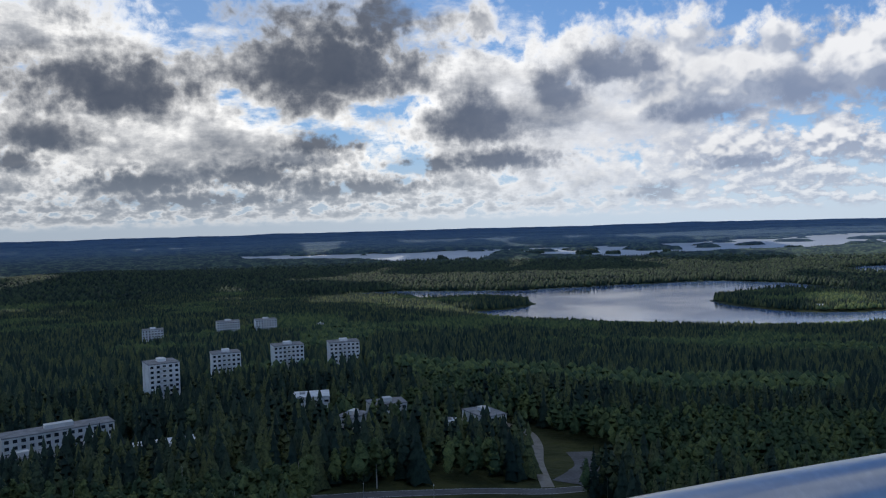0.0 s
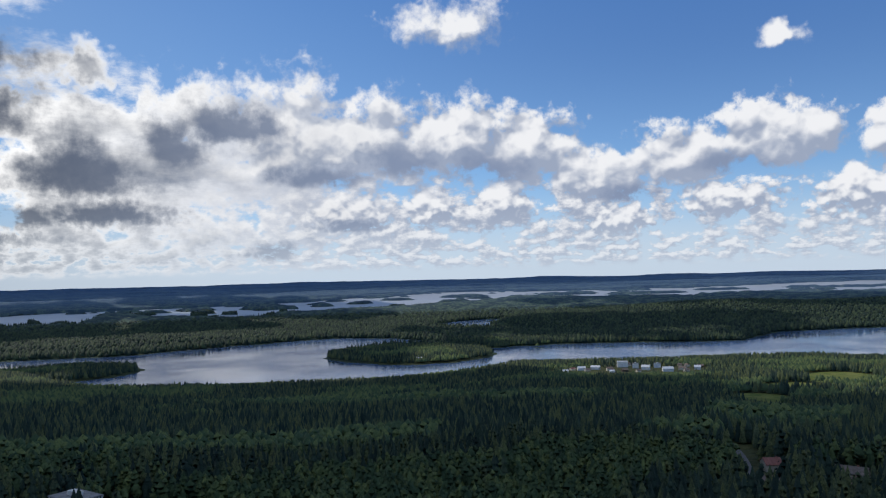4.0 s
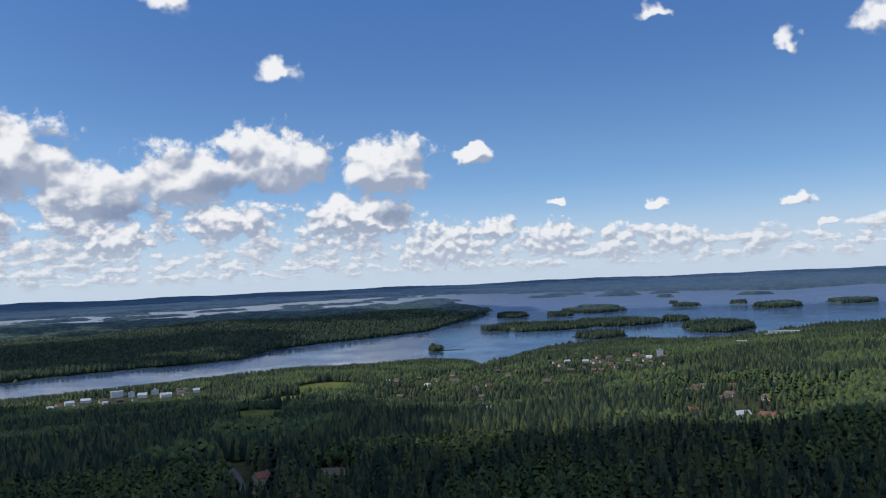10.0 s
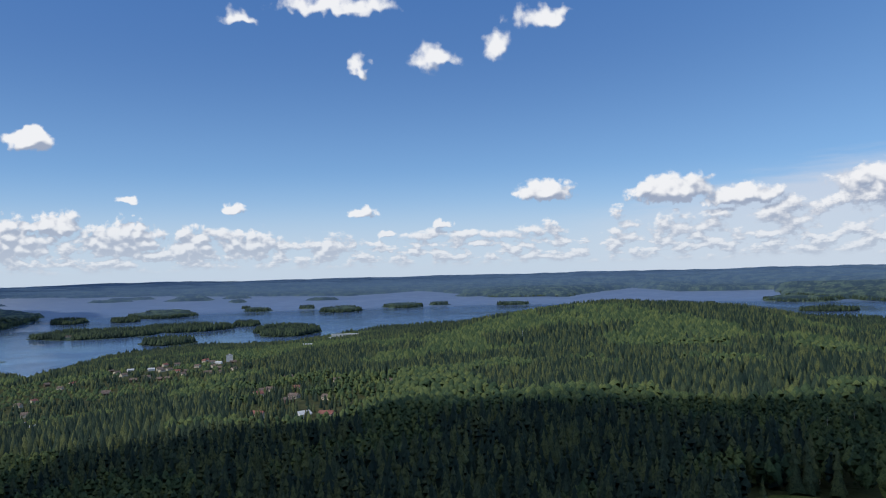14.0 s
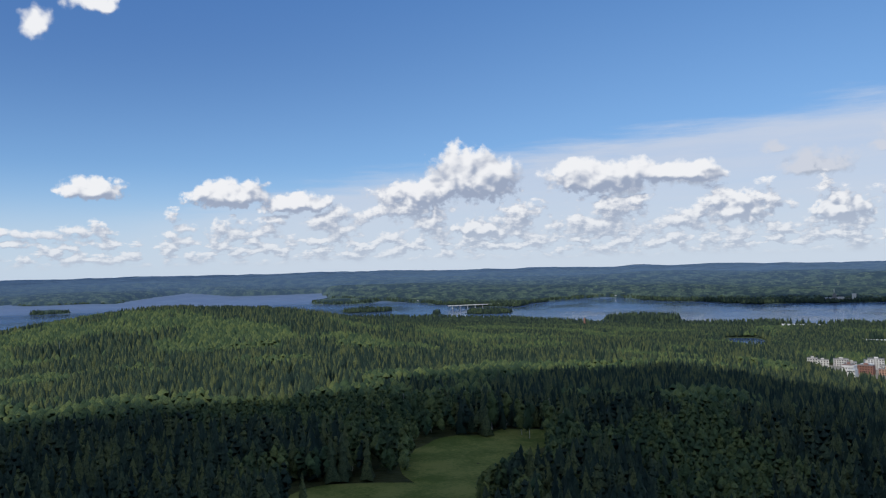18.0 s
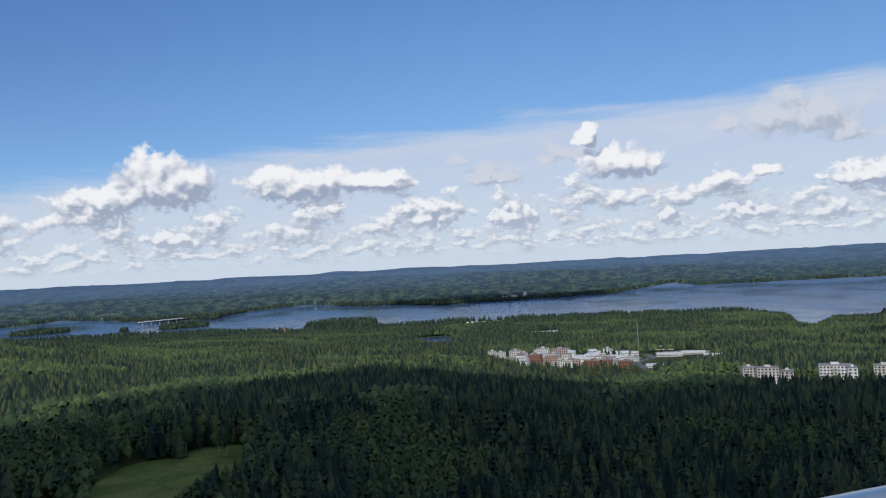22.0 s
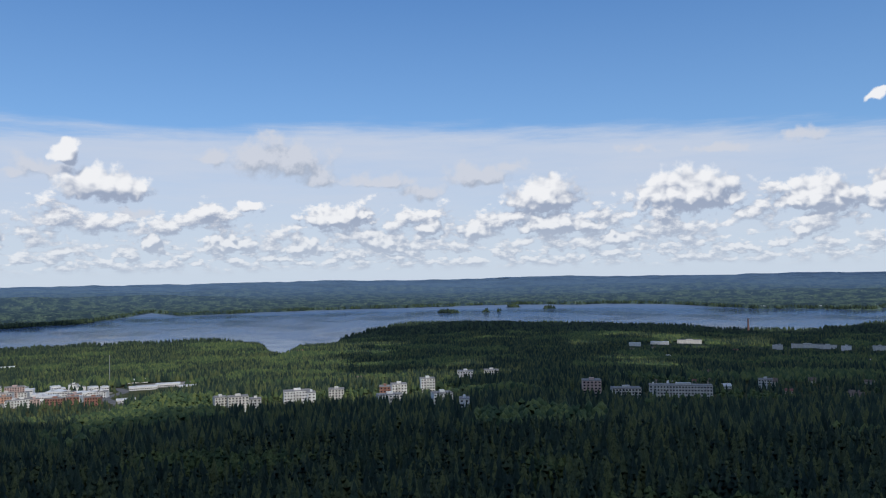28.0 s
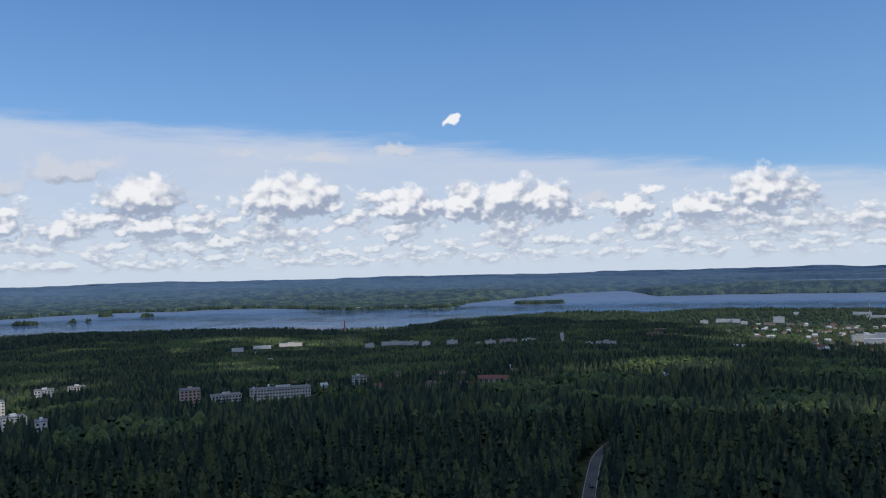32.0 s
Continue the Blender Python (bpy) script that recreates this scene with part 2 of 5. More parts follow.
def build_world():
    w = bpy.data.worlds.new("sky")
    w.use_nodes = True
    scene.world = w
    w.cycles.sampling_method, w.cycles.sample_map_resolution = "MANUAL", 256
    w.node_tree.nodes.clear()
    n = Net(w.node_tree)
    gaze = n.add("ShaderNodeTexCoord").outputs["Generated"]
    x, y, z = n.xyz(gaze)
    m = radians(MIDDLE)
    ahead = n.math("ADD", n.math("MULTIPLY", x, -math.sin(m)), n.math("MULTIPLY", y, math.cos(m)))
    aside = n.math("ADD", n.math("MULTIPLY", x, -math.cos(m)), n.math("MULTIPLY", y, -math.sin(m)))
    u = n.math("DEGREES", n.math("ARCTAN2", aside, ahead))
    v = n.math("DEGREES", n.math("ARCSINE", z))
    at = n.join(u, v)
    sky = n.add("ShaderNodeTexSky", sky_type="NISHITA", sun_disc=False, sun_elevation=radians(SUN_EL), sun_rotation=radians(-SUN_AZ),
                altitude=300, air_density=1.0, dust_density=0.6, ozone_density=2.0)
    blue = n.mix(1.0, sky.outputs[0], (0.070, 0.095, 0.125), "MULTIPLY")
    tone = n.mix(n.span(v, 1, 24, smooth=False), (0.30, 0.54, 0.85), (0.062, 0.20, 0.52))
    blue = n.mix(0.6, blue, tone)
    blue = n.mix(n.math("MULTIPLY", n.span(u, 80, 125), 0.35), blue, (0.12, 0.18, 0.30))
    side = n.math("MULTIPLY", n.span(n.math("ABSOLUTE", n.math("SUBTRACT", u, 34.0)), 22, 84, 1, 0), n.span(v, 2, 17, 0.0, 0.46))
    blue = n.mix(side, blue, (0.035, 0.11, 0.36))
    # high thin veil
    off = n.math("ADD", u, 178.0 + MIDDLE)
    edge = n.math("SUBTRACT", 11.3, n.math("MULTIPLY", n.math("MULTIPLY", off, off), 0.00128))
    streak = n.noise(n.vec("MULTIPLY", at, (0.09, 0.75, 1)), 1.0, 8.0, 0.62).outputs[0]
    under = n.math("ADD", n.math("SUBTRACT", edge, v), n.math("MULTIPLY", n.math("SUBTRACT", streak, 0.5), 3.4))
    veil = n.math("MULTIPLY", n.span(under, -0.3, 1.6), n.math("MULTIPLY_ADD", streak, 0.5, 0.55), clamp=True)
    veil = n.math("MULTIPLY", veil, n.span(u, 8, -12))
    col = n.mix(veil, blue, (0.58, 0.64, 0.76))
    # pale air over the horizon
    col = n.mix(n.math("MULTIPLY", n.span(v, 0, 8, 1, 0), 0.6), col, (0.58, 0.68, 0.80))
    cum = cloud_group()
    here = n.add("ShaderNodeGroup", node_tree=cum)
    n.put(here.inputs[0], at)
    step = n.math("MULTIPLY_ADD", v, 0.085, 0.16)
    up = n.add("ShaderNodeGroup", node_tree=cum)
    thick = here.outputs[0]
    n.put(up.inputs[0], n.vec("ADD", at, n.join(n.math("MULTIPLY", step, 0.5), n.math("MULTIPLY_ADD", thick, 1e-9, step))))
    lit = n.span(n.math("SUBTRACT", here.outputs[2], up.outputs[2]), -0.32, 0.62)
    bright = n.mix(lit, (0.33, 0.39, 0.52), (0.87, 0.88, 0.91))
    against = n.mix(n.span(thick, 0.22, 1.3), (1.20, 1.19, 1.17), (0.17, 0.195, 0.245))
    against = n.mix(n.math("MULTIPLY", lit, 0.25), against, (0.8, 0.82, 0.86))
    front = n.span(u, 76, 116)
    cloud = n.mix(front, bright, against)
    shaded = n.math("MULTIPLY", n.span(here.outputs[3], -0.25, 0.7), 0.92)
    cloud = n.mix(shaded, cloud, n.mix(front, (0.23, 0.29, 0.43), (0.070, 0.088, 0.128)))
    g_lit = n.span(n.math("SUBTRACT", here.outputs[1], up.outputs[1]), -0.4, 0.4)
    g_col = n.mix(g_lit, (0.38, 0.43, 0.53), (0.62, 0.65, 0.73))
    col = n.mix(n.math("MULTIPLY", n.span(here.outputs[1], -0.15, 0.6), 0.85), col, g_col)
    col = n.mix(n.span(thick, -0.06, n.span(v, 11, 16, 0.38, 0.85)), col, cloud)
    # the cover towards the sun turns its shaded side to the hill
    col = n.mix(n.math("MULTIPLY", n.math("MULTIPLY", n.span(u, 90, 122), n.span(v, 3, 10, 1, 0)), n.span(here.outputs[2], 0.05, 0.75, 0.15, 0.62)), col, (0.13, 0.16, 0.21))
    # thin haze low down, over the clouds too
    col = n.mix(n.math("MULTIPLY", n.span(v, 0, 5.6, 1, 0), 0.55), col, n.mix(n.span(u, 85, 135), (0.60, 0.68, 0.78), (0.33, 0.38, 0.45)))
    # broken cloud goes on overhead
    over = n.span(n.noise(gaze, 2.6, 4.0, 0.6).outputs[0], 0.41, 0.56)
    col = n.mix(n.math("MULTIPLY", n.span(v, 27, 42), over), col, (0.54, 0.60, 0.68))
    bg = n.add("ShaderNodeBackground", (col, 1.0))
    n.put(n.add("ShaderNodeOutputWorld").inputs[0], bg.outputs[0])


build_world()

# ---- materials ----
def material(name, rough=0.7, metal=0.0):
    m = bpy.data.materials.new(name)
    m.use_nodes = True
    n = Net(m.node_tree)
    bsdf = m.node_tree.nodes["Principled BSDF"]
    bsdf.inputs["Roughness"].default_value, bsdf.inputs["Metallic"].default_value = rough, metal
    return m, n, bsdf


def place(n):
    return n.add("ShaderNodeNewGeometry").outputs["Position"]


def two_tone(name, a, b, scale, rough=0.8, metal=0.0, bump=0.0, fine=None):
    """A surface between two colours by noise at two scales."""
    m, n, bsdf = material(name, rough, metal)
    p = n.add("ShaderNodeTexCoord").outputs["Object"]
    big = n.noise(p, scale, 5.0, 0.6).outputs[0]
    small = n.noise(p, fine or scale * 9, 4.0, 0.6).outputs[0]
    f = n.math("ADD", n.math("MULTIPLY", big, 0.65), n.math("MULTIPLY", small, 0.35))
    n.put(bsdf.inputs["Base Color"], n.mix(n.span(f, 0.38, 0.62), a, b))
    if bump:
        k = n.add("ShaderNodeBump")
        n.put(k.inputs["Strength"], bump)
        n.put(k.inputs["Height"], small)
        n.put(bsdf.inputs["Normal"], k.outputs[0])
    return m


def leafy(name, a, b, c):
    """Foliage that varies from tree to tree and over the stands."""
    m, n, bsdf = material(name, 0.75)
    geo = n.add("ShaderNodeNewGeometry")
    own = n.add("ShaderNodeAttribute", attribute_name="tint").outputs["Fac"]
    one = n.math("FRACT", n.math("ADD", own, n.add("ShaderNodeObjectInfo").outputs["Random"]))
    f = n.math("ADD", n.math("MULTIPLY", one, 0.78), n.math("MULTIPLY", n.noise(geo.outputs["Position"], 0.012, 3.0).outputs[0], 0.3))
    ramp = n.add("ShaderNodeValToRGB")
    n.put(ramp.inputs[0], f)
    e = ramp.color_ramp.elements
    e[0].position, e[0].color = 0.15, (*a, 1)
    e[1].position, e[1].color = 0.85, (*c, 1)
    k = e.new(0.5)
    k.color = (*b, 1)
    grain = n.noise(geo.outputs["Position"], 1.1, 4.0, 0.7).outputs[0]
    n.put(bsdf.inputs["Base Color"], n.mix(n.span(grain, 0.42, 0.64, 0.0, 0.65), ramp.outputs[0], tuple(0.7 * k for k in a)))
    k = n.add("ShaderNodeBump")
    n.put(k.inputs["Strength"], 0.6)
    n.put(k.inputs["Distance"], 0.9)
    n.put(k.inputs["Height"], grain)
    n.put(bsdf.inputs["Normal"], k.outputs[0])
    bsdf.inputs["Specular IOR Level"].default_value = 0.12
    return m


SPRUCE = leafy("spruce_needles", (0.014, 0.032, 0.027), (0.040, 0.068, 0.046), (0.115, 0.138, 0.056))
BIRCH = leafy("birch_leaves", (0.040, 0.074, 0.040), (0.078, 0.120, 0.052), (0.142, 0.178, 0.062))
FAR_LEAF = leafy("far_foliage", (0.015, 0.030, 0.026), (0.034, 0.056, 0.038), (0.070, 0.100, 0.050))
BARK = two_tone("bark", (0.06, 0.045, 0.035), (0.12, 0.10, 0.085), 2.0)
BIRCH_BARK = two_tone("birch_bark", (0.30, 0.29, 0.27), (0.55, 0.54, 0.51), 3.0)


def ground_material():
    m, n, bsdf = material("wooded_land", 0.9)
    p = place(n)
    q = n.vec("LENGTH", n.vec("MULTIPLY", p, (1, 1, 0)))
    # beyond the lake the land is drawn nearer: the plan's own measure gives woods and fields their true size
    t = n.add("ShaderNodeAttribute", attribute_name="plan").outputs["Vector"]
    r = n.vec("LENGTH", t)
    stand = n.noise(t, 0.0034, 5.0, 0.62, "2D").outputs[0]
    tree = n.noise(p, 0.045, 4.0, 0.6).outputs[0]
    f = n.math("ADD", n.math("MULTIPLY", stand, 0.6), n.math("MULTIPLY", tree, 0.4))
    wood = n.mix(n.span(f, 0.36, 0.62), (0.022, 0.034, 0.020), (0.058, 0.080, 0.036))
    # woods, clear-cuts and fields beyond the lake
    g = n.add("ShaderNodeAttribute", attribute_name="strips").outputs["Vector"]
    patch = n.noise(g, 0.013, 8.0, 0.68, "2D").outputs[0]
    crowns = n.noise(g, 0.085, 3.0, 0.65, "2D").outputs[0]
    far = n.mix(n.span(patch, 0.42, 0.60), (0.018, 0.036, 0.029), (0.098, 0.140, 0.072))
    far = n.mix(n.span(crowns, 0.35, 0.68), n.mix(0.55, far, (0.010, 0.022, 0.022)), far)
    wood = n.mix(n.span(r, 2600, 3400), wood, far)
    field = n.noise(n.vec("ADD", g, (900.0, 400.0, 0)), 0.021, 6.0, 0.6, "2D").outputs[0]
    wood = n.mix(n.math("MULTIPLY", n.span(field, 0.62, 0.68), n.span(r, 3800, 5200, 0.0, 0.6)), wood, (0.17, 0.20, 0.10))
    # distance haze put into the colour: a blue that grows with r
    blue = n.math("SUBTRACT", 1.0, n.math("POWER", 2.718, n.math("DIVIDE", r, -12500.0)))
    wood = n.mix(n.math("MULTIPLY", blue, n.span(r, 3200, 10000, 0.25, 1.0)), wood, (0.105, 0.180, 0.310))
    floor = n.mix(n.span(tree, 0.3, 0.7), (0.034, 0.042, 0.018), (0.075, 0.080, 0.032))
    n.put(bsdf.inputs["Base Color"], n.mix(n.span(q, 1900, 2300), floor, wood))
    bsdf.inputs["Specular IOR Level"].default_value = 0.1
    k = n.add("ShaderNodeBump")
    n.put(k.inputs["Strength"], 0.8)
    n.put(k.inputs["Distance"], 6.0)
    n.put(k.inputs["Height"], n.noise(p, 0.07, 4.0, 0.6).outputs[0])
    n.put(bsdf.inputs["Normal"], k.outputs[0])
    return m


def water_material():
    m, n, bsdf = material("lake_water", 0.12)
    p = place(n)
    calm = n.noise(n.vec("MULTIPLY", p, (1, 1, 0)), 0.004, 5.0, 0.6).outputs[0]
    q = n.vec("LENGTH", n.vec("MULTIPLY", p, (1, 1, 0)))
    # far waters: sky reflection put into the base colour, paler by distance and bearing
    far_water = n.span(q, 3850, 4100)
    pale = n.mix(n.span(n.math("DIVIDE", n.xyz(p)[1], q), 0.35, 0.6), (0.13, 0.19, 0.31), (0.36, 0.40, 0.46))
    n.put(bsdf.inputs["Base Color"], n.mix(far_water, (0.060, 0.105, 0.200), pale))
    bsdf.inputs["IOR"].default_value = 1.5
    n.put(bsdf.inputs["Roughness"], n.math("ADD", n.span(calm, 0.35, 0.65, 0.10, 0.24), n.math("MULTIPLY", far_water, 0.3)))
    k = n.add("ShaderNodeBump")
    n.put(k.inputs["Strength"], 0.2)
    level = n.add("ShaderNodeMix", data_type="VECTOR")
    for i, v in ((0, 0.45), (4, n.add("ShaderNodeNewGeometry").outputs["Normal"]), (5, n.join(0.0, 0.0, 1.0))):
        n.put(level.inputs[i], v)
    n.put(k.inputs["Normal"], n.vec("NORMALIZE", level.outputs[1]))
    n.put(k.inputs["Distance"], 0.5)
    n.put(k.inputs["Height"], n.noise(p, 0.08, 5.0, 0.65).outputs[0])
    n.put(bsdf.inputs["Normal"], k.outputs[0])
    return m


GROUND = ground_material()
WATER = water_material()

# ---- the lie of the land: heading in degrees (left positive), distance in metres ----
def hash2(ix, iy, seed):
    h = (ix.astype(np.int64) * 374761393 + iy.astype(np.int64) * 668265263 + seed * 1442695041) & 0xFFFFFFFF
    h = ((h ^ (h >> 13)) * 1274126177) & 0xFFFFFFFF
    return ((h ^ (h >> 16)) & 0xFFFF) / 65535.0


def value_noise(x, y, seed=0):
    ix, iy = np.floor(x), np.floor(y)
    fx, fy = x - ix, y - iy
    fx, fy = fx * fx * (3 - 2 * fx), fy * fy * (3 - 2 * fy)
    a, b = hash2(ix, iy, seed), hash2(ix + 1, iy, seed)
    c, d = hash2(ix, iy + 1, seed), hash2(ix + 1, iy + 1, seed)
    return (a * (1 - fx) + b * fx) * (1 - fy) + (c * (1 - fx) + d * fx) * fy


def fbm(x, y, octaves=4, seed=0):
    total, amp, norm = 0.0, 1.0, 0.0
    for k in range(octaves):
        total, norm = total + amp * value_noise(x * 2 ** k, y * 2 ** k, seed + 17 * k), norm + amp
        amp *= 0.5
    return total / norm


# the great lake: its near shore and its far shore
NEAR_W = [(12.0, 2690), (11.0, 2580), (6.0, 2480), (2.8, 2440), (1.0, 2200), (-1.0, 1900), (-4.0, 1740), (-9.0, 1680), (-17.0, 1655), (-24.0, 1680),
          (-29.5, 1780), (-33.0, 1930), (-41.0, 1960), (-46.0, 2040), (-53.0, 2110), (-57.0, 2080), (-61.7, 2170), (-64.3, 2070), (-65.8, 1906),
          (-68.0, 2100), (-70.4, 2403), (-76.0, 2600), (-79.0, 2534), (-83.0, 2421), (-85.5, 2692), (-88.8, 3097)]
NEAR_E = [(-95.0, 3400), (-110.0, 3500), (-120.0, 3500), (-131.0, 3260), (-137.0, 2900), (-144.0, 2880), (-149.0, 2940), (-160.0, 2880),
          (-168.0, 2890), (-171.0, 2650), (-172.2, 2200), (-173.0, 2200), (-174.0, 2480), (-176.6, 2500), (-177.3, 2835), (-179.7, 3200),
          (-182.0, 3560), (-192.0, 3470), (-202.0, 3270), (-204.4, 2985), (-210.0, 3030), (-214.0, 3480), (-218.0, 3700), (-223.0, 4000),
          (-228.0, 3760), (-231.0, 4050), (-250.0, 3985)]
FAR_W = [(12.0, 2690), (11.0, 2680), (3.6, 2758), (-1.4, 2650), (-6.3, 2657), (-11.0, 2731), (-16.0, 2900), (-19.5, 2950), (-24.0, 2900), (-28.0, 2600),
         (-31.0, 2380), (-35.4, 2540), (-41.0, 2545), (-48.5, 2650), (-51.2, 3050), (-57.0, 3236), (-62.0, 3580), (-64.8, 4470), (-66.4, 5240),
         (-67.5, 11500), (-72.0, 11270), (-80.0, 9300), (-87.0, 8300), (-92.0, 9700)]
FAR_E = [(-94.0, 8650), (-97.5, 6700), (-103.0, 6580), (-107.5, 9100), (-110.7, 7300), (-116.9, 7500), (-117.6, 5950), (-124.0, 4950), (-127.7, 4390),
         (-131.0, 4300), (-133.5, 4900), (-137.6, 5326), (-140.3, 4790), (-147.4, 4300), (-152.0, 4350), (-160.2, 4750), (-161.6, 5100), (-164.0, 5900),
         (-165.8, 5280), (-178.0, 5600), (-188.0, 5900), (-199.8, 5800), (-207.0, 4950), (-213.5, 4870), (-215.0, 5640), (-219.0, 6500), (-222.0, 7400),
         (-226.4, 7870), (-228.4, 6330), (-250.0, 6550)]
# lakes behind: heading, near shore, far shore
BACK_LAKE = [(15.2, 6990, 7000), (14.5, 6200, 7150), (6.0, 5250, 6900), (-2.6, 4780, 6970), (-4.0, 6300, 7000), (-7.6, 5400, 7290), (-13.0, 5030, 7140),
             (-20.5, 5500, 8600), (-26.0, 5800, 10300), (-31.0, 6700, 10700), (-33.0, 7400, 9900), (-39.6, 6800, 10100), (-45.4, 6940, 10375),
             (-51.0, 8000, 12000), (-56.0, 7700, 13500), (-63.0, 8300, 13600), (-66.0, 6000, 12600), (-68.5, 5000, 11800)]
SIDE_LAKE = [(-26.5, 3580, 3600), (-28.0, 3330, 3800), (-30.5, 3210, 3950), (-32.6, 3950, 4050)]
POND = [(28.5, 2330, 2340), (27.0, 2290, 2400), (24.0, 2310, 2470), (21.6, 2430, 2500), (21.0, 2480, 2490)]
TARNS = [(-167.7, 16500, 0.7, 900), (-170.9, 16300, 1.3, 900), (-176.2, 16900, 1.6, 1000), (-181.2, 10000, 1.1, 420), (-196.3, 8160, 0.8, 260), (-142.9, 15300, 1.6, 900), (-189.4, 15900, 1.4, 900)]
EAST_LAKE = [(-228.5, 10200, 10250), (-231.0, 9980, 10900), (-238.0, 10430, 11880), (-250.0, 10000, 12500)]
WOOD_POND = [(-145.0, 2260, 2280), (-145.8, 2000, 2420), (-147.6, 2000, 2420), (-148.6, 2240, 2270)]
# islands: heading, distance, half width in degrees, half depth in metres
ISLANDS_W = [(-1, 2200, 5.4, 170), (-25, 2250, 5.9, 250), (-62.5, 2560, 0.55, 34), (-63.6, 2560, 0.9, 7), (-34.4, 2395, 0.25, 16),
             (-68.1, 4700, 1.2, 238), (-74.2, 5050, 1.9, 391), (-71.6, 4600, 1, 187), (-70, 3500, 4.4, 255), (-75.6, 3650, 3, 255),
             (-74.4, 2900, 2, 119), (-82.2, 3250, 2.4, 289), (-79.6, 3800, 0.9, 136), (-86.3, 4960, 1.3, 238), (-79, 7400, 0.7, 238),
             (-80.4, 5260, 0.8, 136), (-83.9, 5430, 0.5, 119), (-62.4, 9400, 1, 425), (-90.9, 5190, 1.3, 221),
             (-76.0, 9300, 1.1, 260), (-72.3, 9600, 1.5, 260), (-79.0, 8600, 1.2, 200), (-95.9, 7300, 0.9, 180), (-79.6, 5750, 0.35, 70)]
ISLANDS_E = [(-93.5, 5450, 0.8, 90), (-85.0, 7223, 0.9, 180), (-111.4, 4600, 0.4, 50), (-112.7, 4830, 0.4, 50), (-115.5, 4030, 0.6, 55),
             (-120.0, 4130, 1.8, 110), (-125.2, 3730, 0.4, 45), (-129.0, 3770, 1.8, 100), (-140.2, 3170, 2.9, 140), (-185.0, 4780, 0.8, 55),
             (-187.6, 4790, 0.3, 36), (-188.6, 4790, 0.3, 36), (-189.6, 5440, 0.6, 60), (-192.3, 5130, 0.45, 50), (-220.3, 5300, 1.7, 110),
             (-99.0, 5200, 1.2, 100), (-118.6, 5300, 2.4, 300)]
ISLANDS_B = [(0.3, 5600, 0.3, 60), (-12.2, 5520, 0.45, 70), (-21.3, 6900, 0.8, 160), (-18.7, 6700, 0.5, 90), (-24.5, 7700, 1.6, 220), (-19.6, 7800, 0.7, 120),
             (-15.0, 6300, 1.6, 300), (-29.0, 8300, 1.8, 260), (-36.5, 8400, 2.0, 320), (-42.0, 8200, 2.2, 260), (-47.5, 9200, 1.6, 240), (-54.0, 9700, 2.6, 300),
             (-59.0, 10800, 1.6, 260), (-70.5, 8700, 1.4, 200), (-76.0, 8300, 1.5, 180), (-10.0, 6500, 1.2, 140)]
islet = random.Random(9)
for _ in range(70):
    a0 = islet.uniform(-4, -66)
    r0 = islet.uniform(*((5300, 7000) if a0 > -16 else (6100, 9600) if a0 > -48 else (8300, 12500)))
    ISLANDS_B.append((a0, r0, islet.uniform(0.3, 1.3), islet.uniform(50, 130) * r0 / 7000))
# hills: heading, distance, height, half width in degrees, half depth in metres
HILLS = [(25.0, 3500, 60, 11.0, 700), (-48.0, 4150, 62, 9.0, 650), (-60.0, 4700, 50, 6.0, 700), (-34.0, 3600, 26, 6.0, 400), (-104.0, 1700, 64, 11.0, 520),
         (-116.0, 1500, 30, 8.0, 500), (-187.0, 2950, 24, 5.0, 420), (-197.0, 2800, 12, 8.0, 400), (-156.0, 6900, 84, 4.0, 700), (-149.0, 8200, 50, 5.0, 900),
         (-163.5, 7600, 40, 5.0, 900), (-141.0, 9500, 55, 5.0, 1300), (-129.0, 10500, 50, 6.0, 1300), (-176.0, 9500, 30, 6.0, 1200), (-205.0, 9000, 36, 5.0, 1000),
         (-216.0, 3050, 16, 6.0, 350), (-233.0, 3300, 18, 5.0, 300), (-157.0, 860, -9, 8.0, 140), (-50.0, 930, -11, 5.0, 150)]
FIELDS = [(-127.6, 372, 4.9, 66), (-119.5, 316, 6.6, 24), (-131.0, 436, 2.6, 26), (-49.3, 1080, 2.1, 60), (-51.6, 1250, 2.2, 90), (-54.2, 1470, 2.3, 130), (-48.6, 1960, 2.6, 60),
          (-117.5, 655, 1.3, 30), (-68.5, 930, 1.0, 40)]
# where no tall trees stand, though there is no meadow: heading, distance, half widths
CLEARINGS = [(-121.0, 262, 8.5, 52), (-1.0, 228, 14.0, 66), (-8.6, 332, 3.6, 48), (-49.2, 425, 1.5, 60), (-54.2, 436, 2.4, 42), (-48.1, 470, 0.8, 90), (-49.3, 950, 2.2, 80),
             (-146.8, 1800, 1.7, 230), (10.2, 405, 2.0, 32), (24.6, 2180, 3.4, 150), (-164.6, 1170, 3.0, 110), (-221.6, 230, 1.2, 60)]


# where the tower's hill has run out
SLOPES = [(40.0, 2600), (6.0, 2500), (0.0, 2000), (-20.0, 1700), (-33.0, 1930), (-53.0, 2110), (-66.0, 2100), (-76.0, 2600), (-88.0, 3050), (-110.0, 3500),
          (-120.0, 3500), (-137.0, 2900), (-160.0, 2880), (-178.0, 2950), (-192.0, 3470), (-207.0, 3050), (-223.0, 3900), (-250.0, 3985)]


def along(rows, az, k=1):
    rows = sorted(rows)
    return np.interp(az, [q[0] for q in rows], [q[k] for q in rows])


def spread(az, r):
    """Metres on the plan."""
    a = np.radians(az)
    return -np.sin(a) * r, np.cos(a) * r


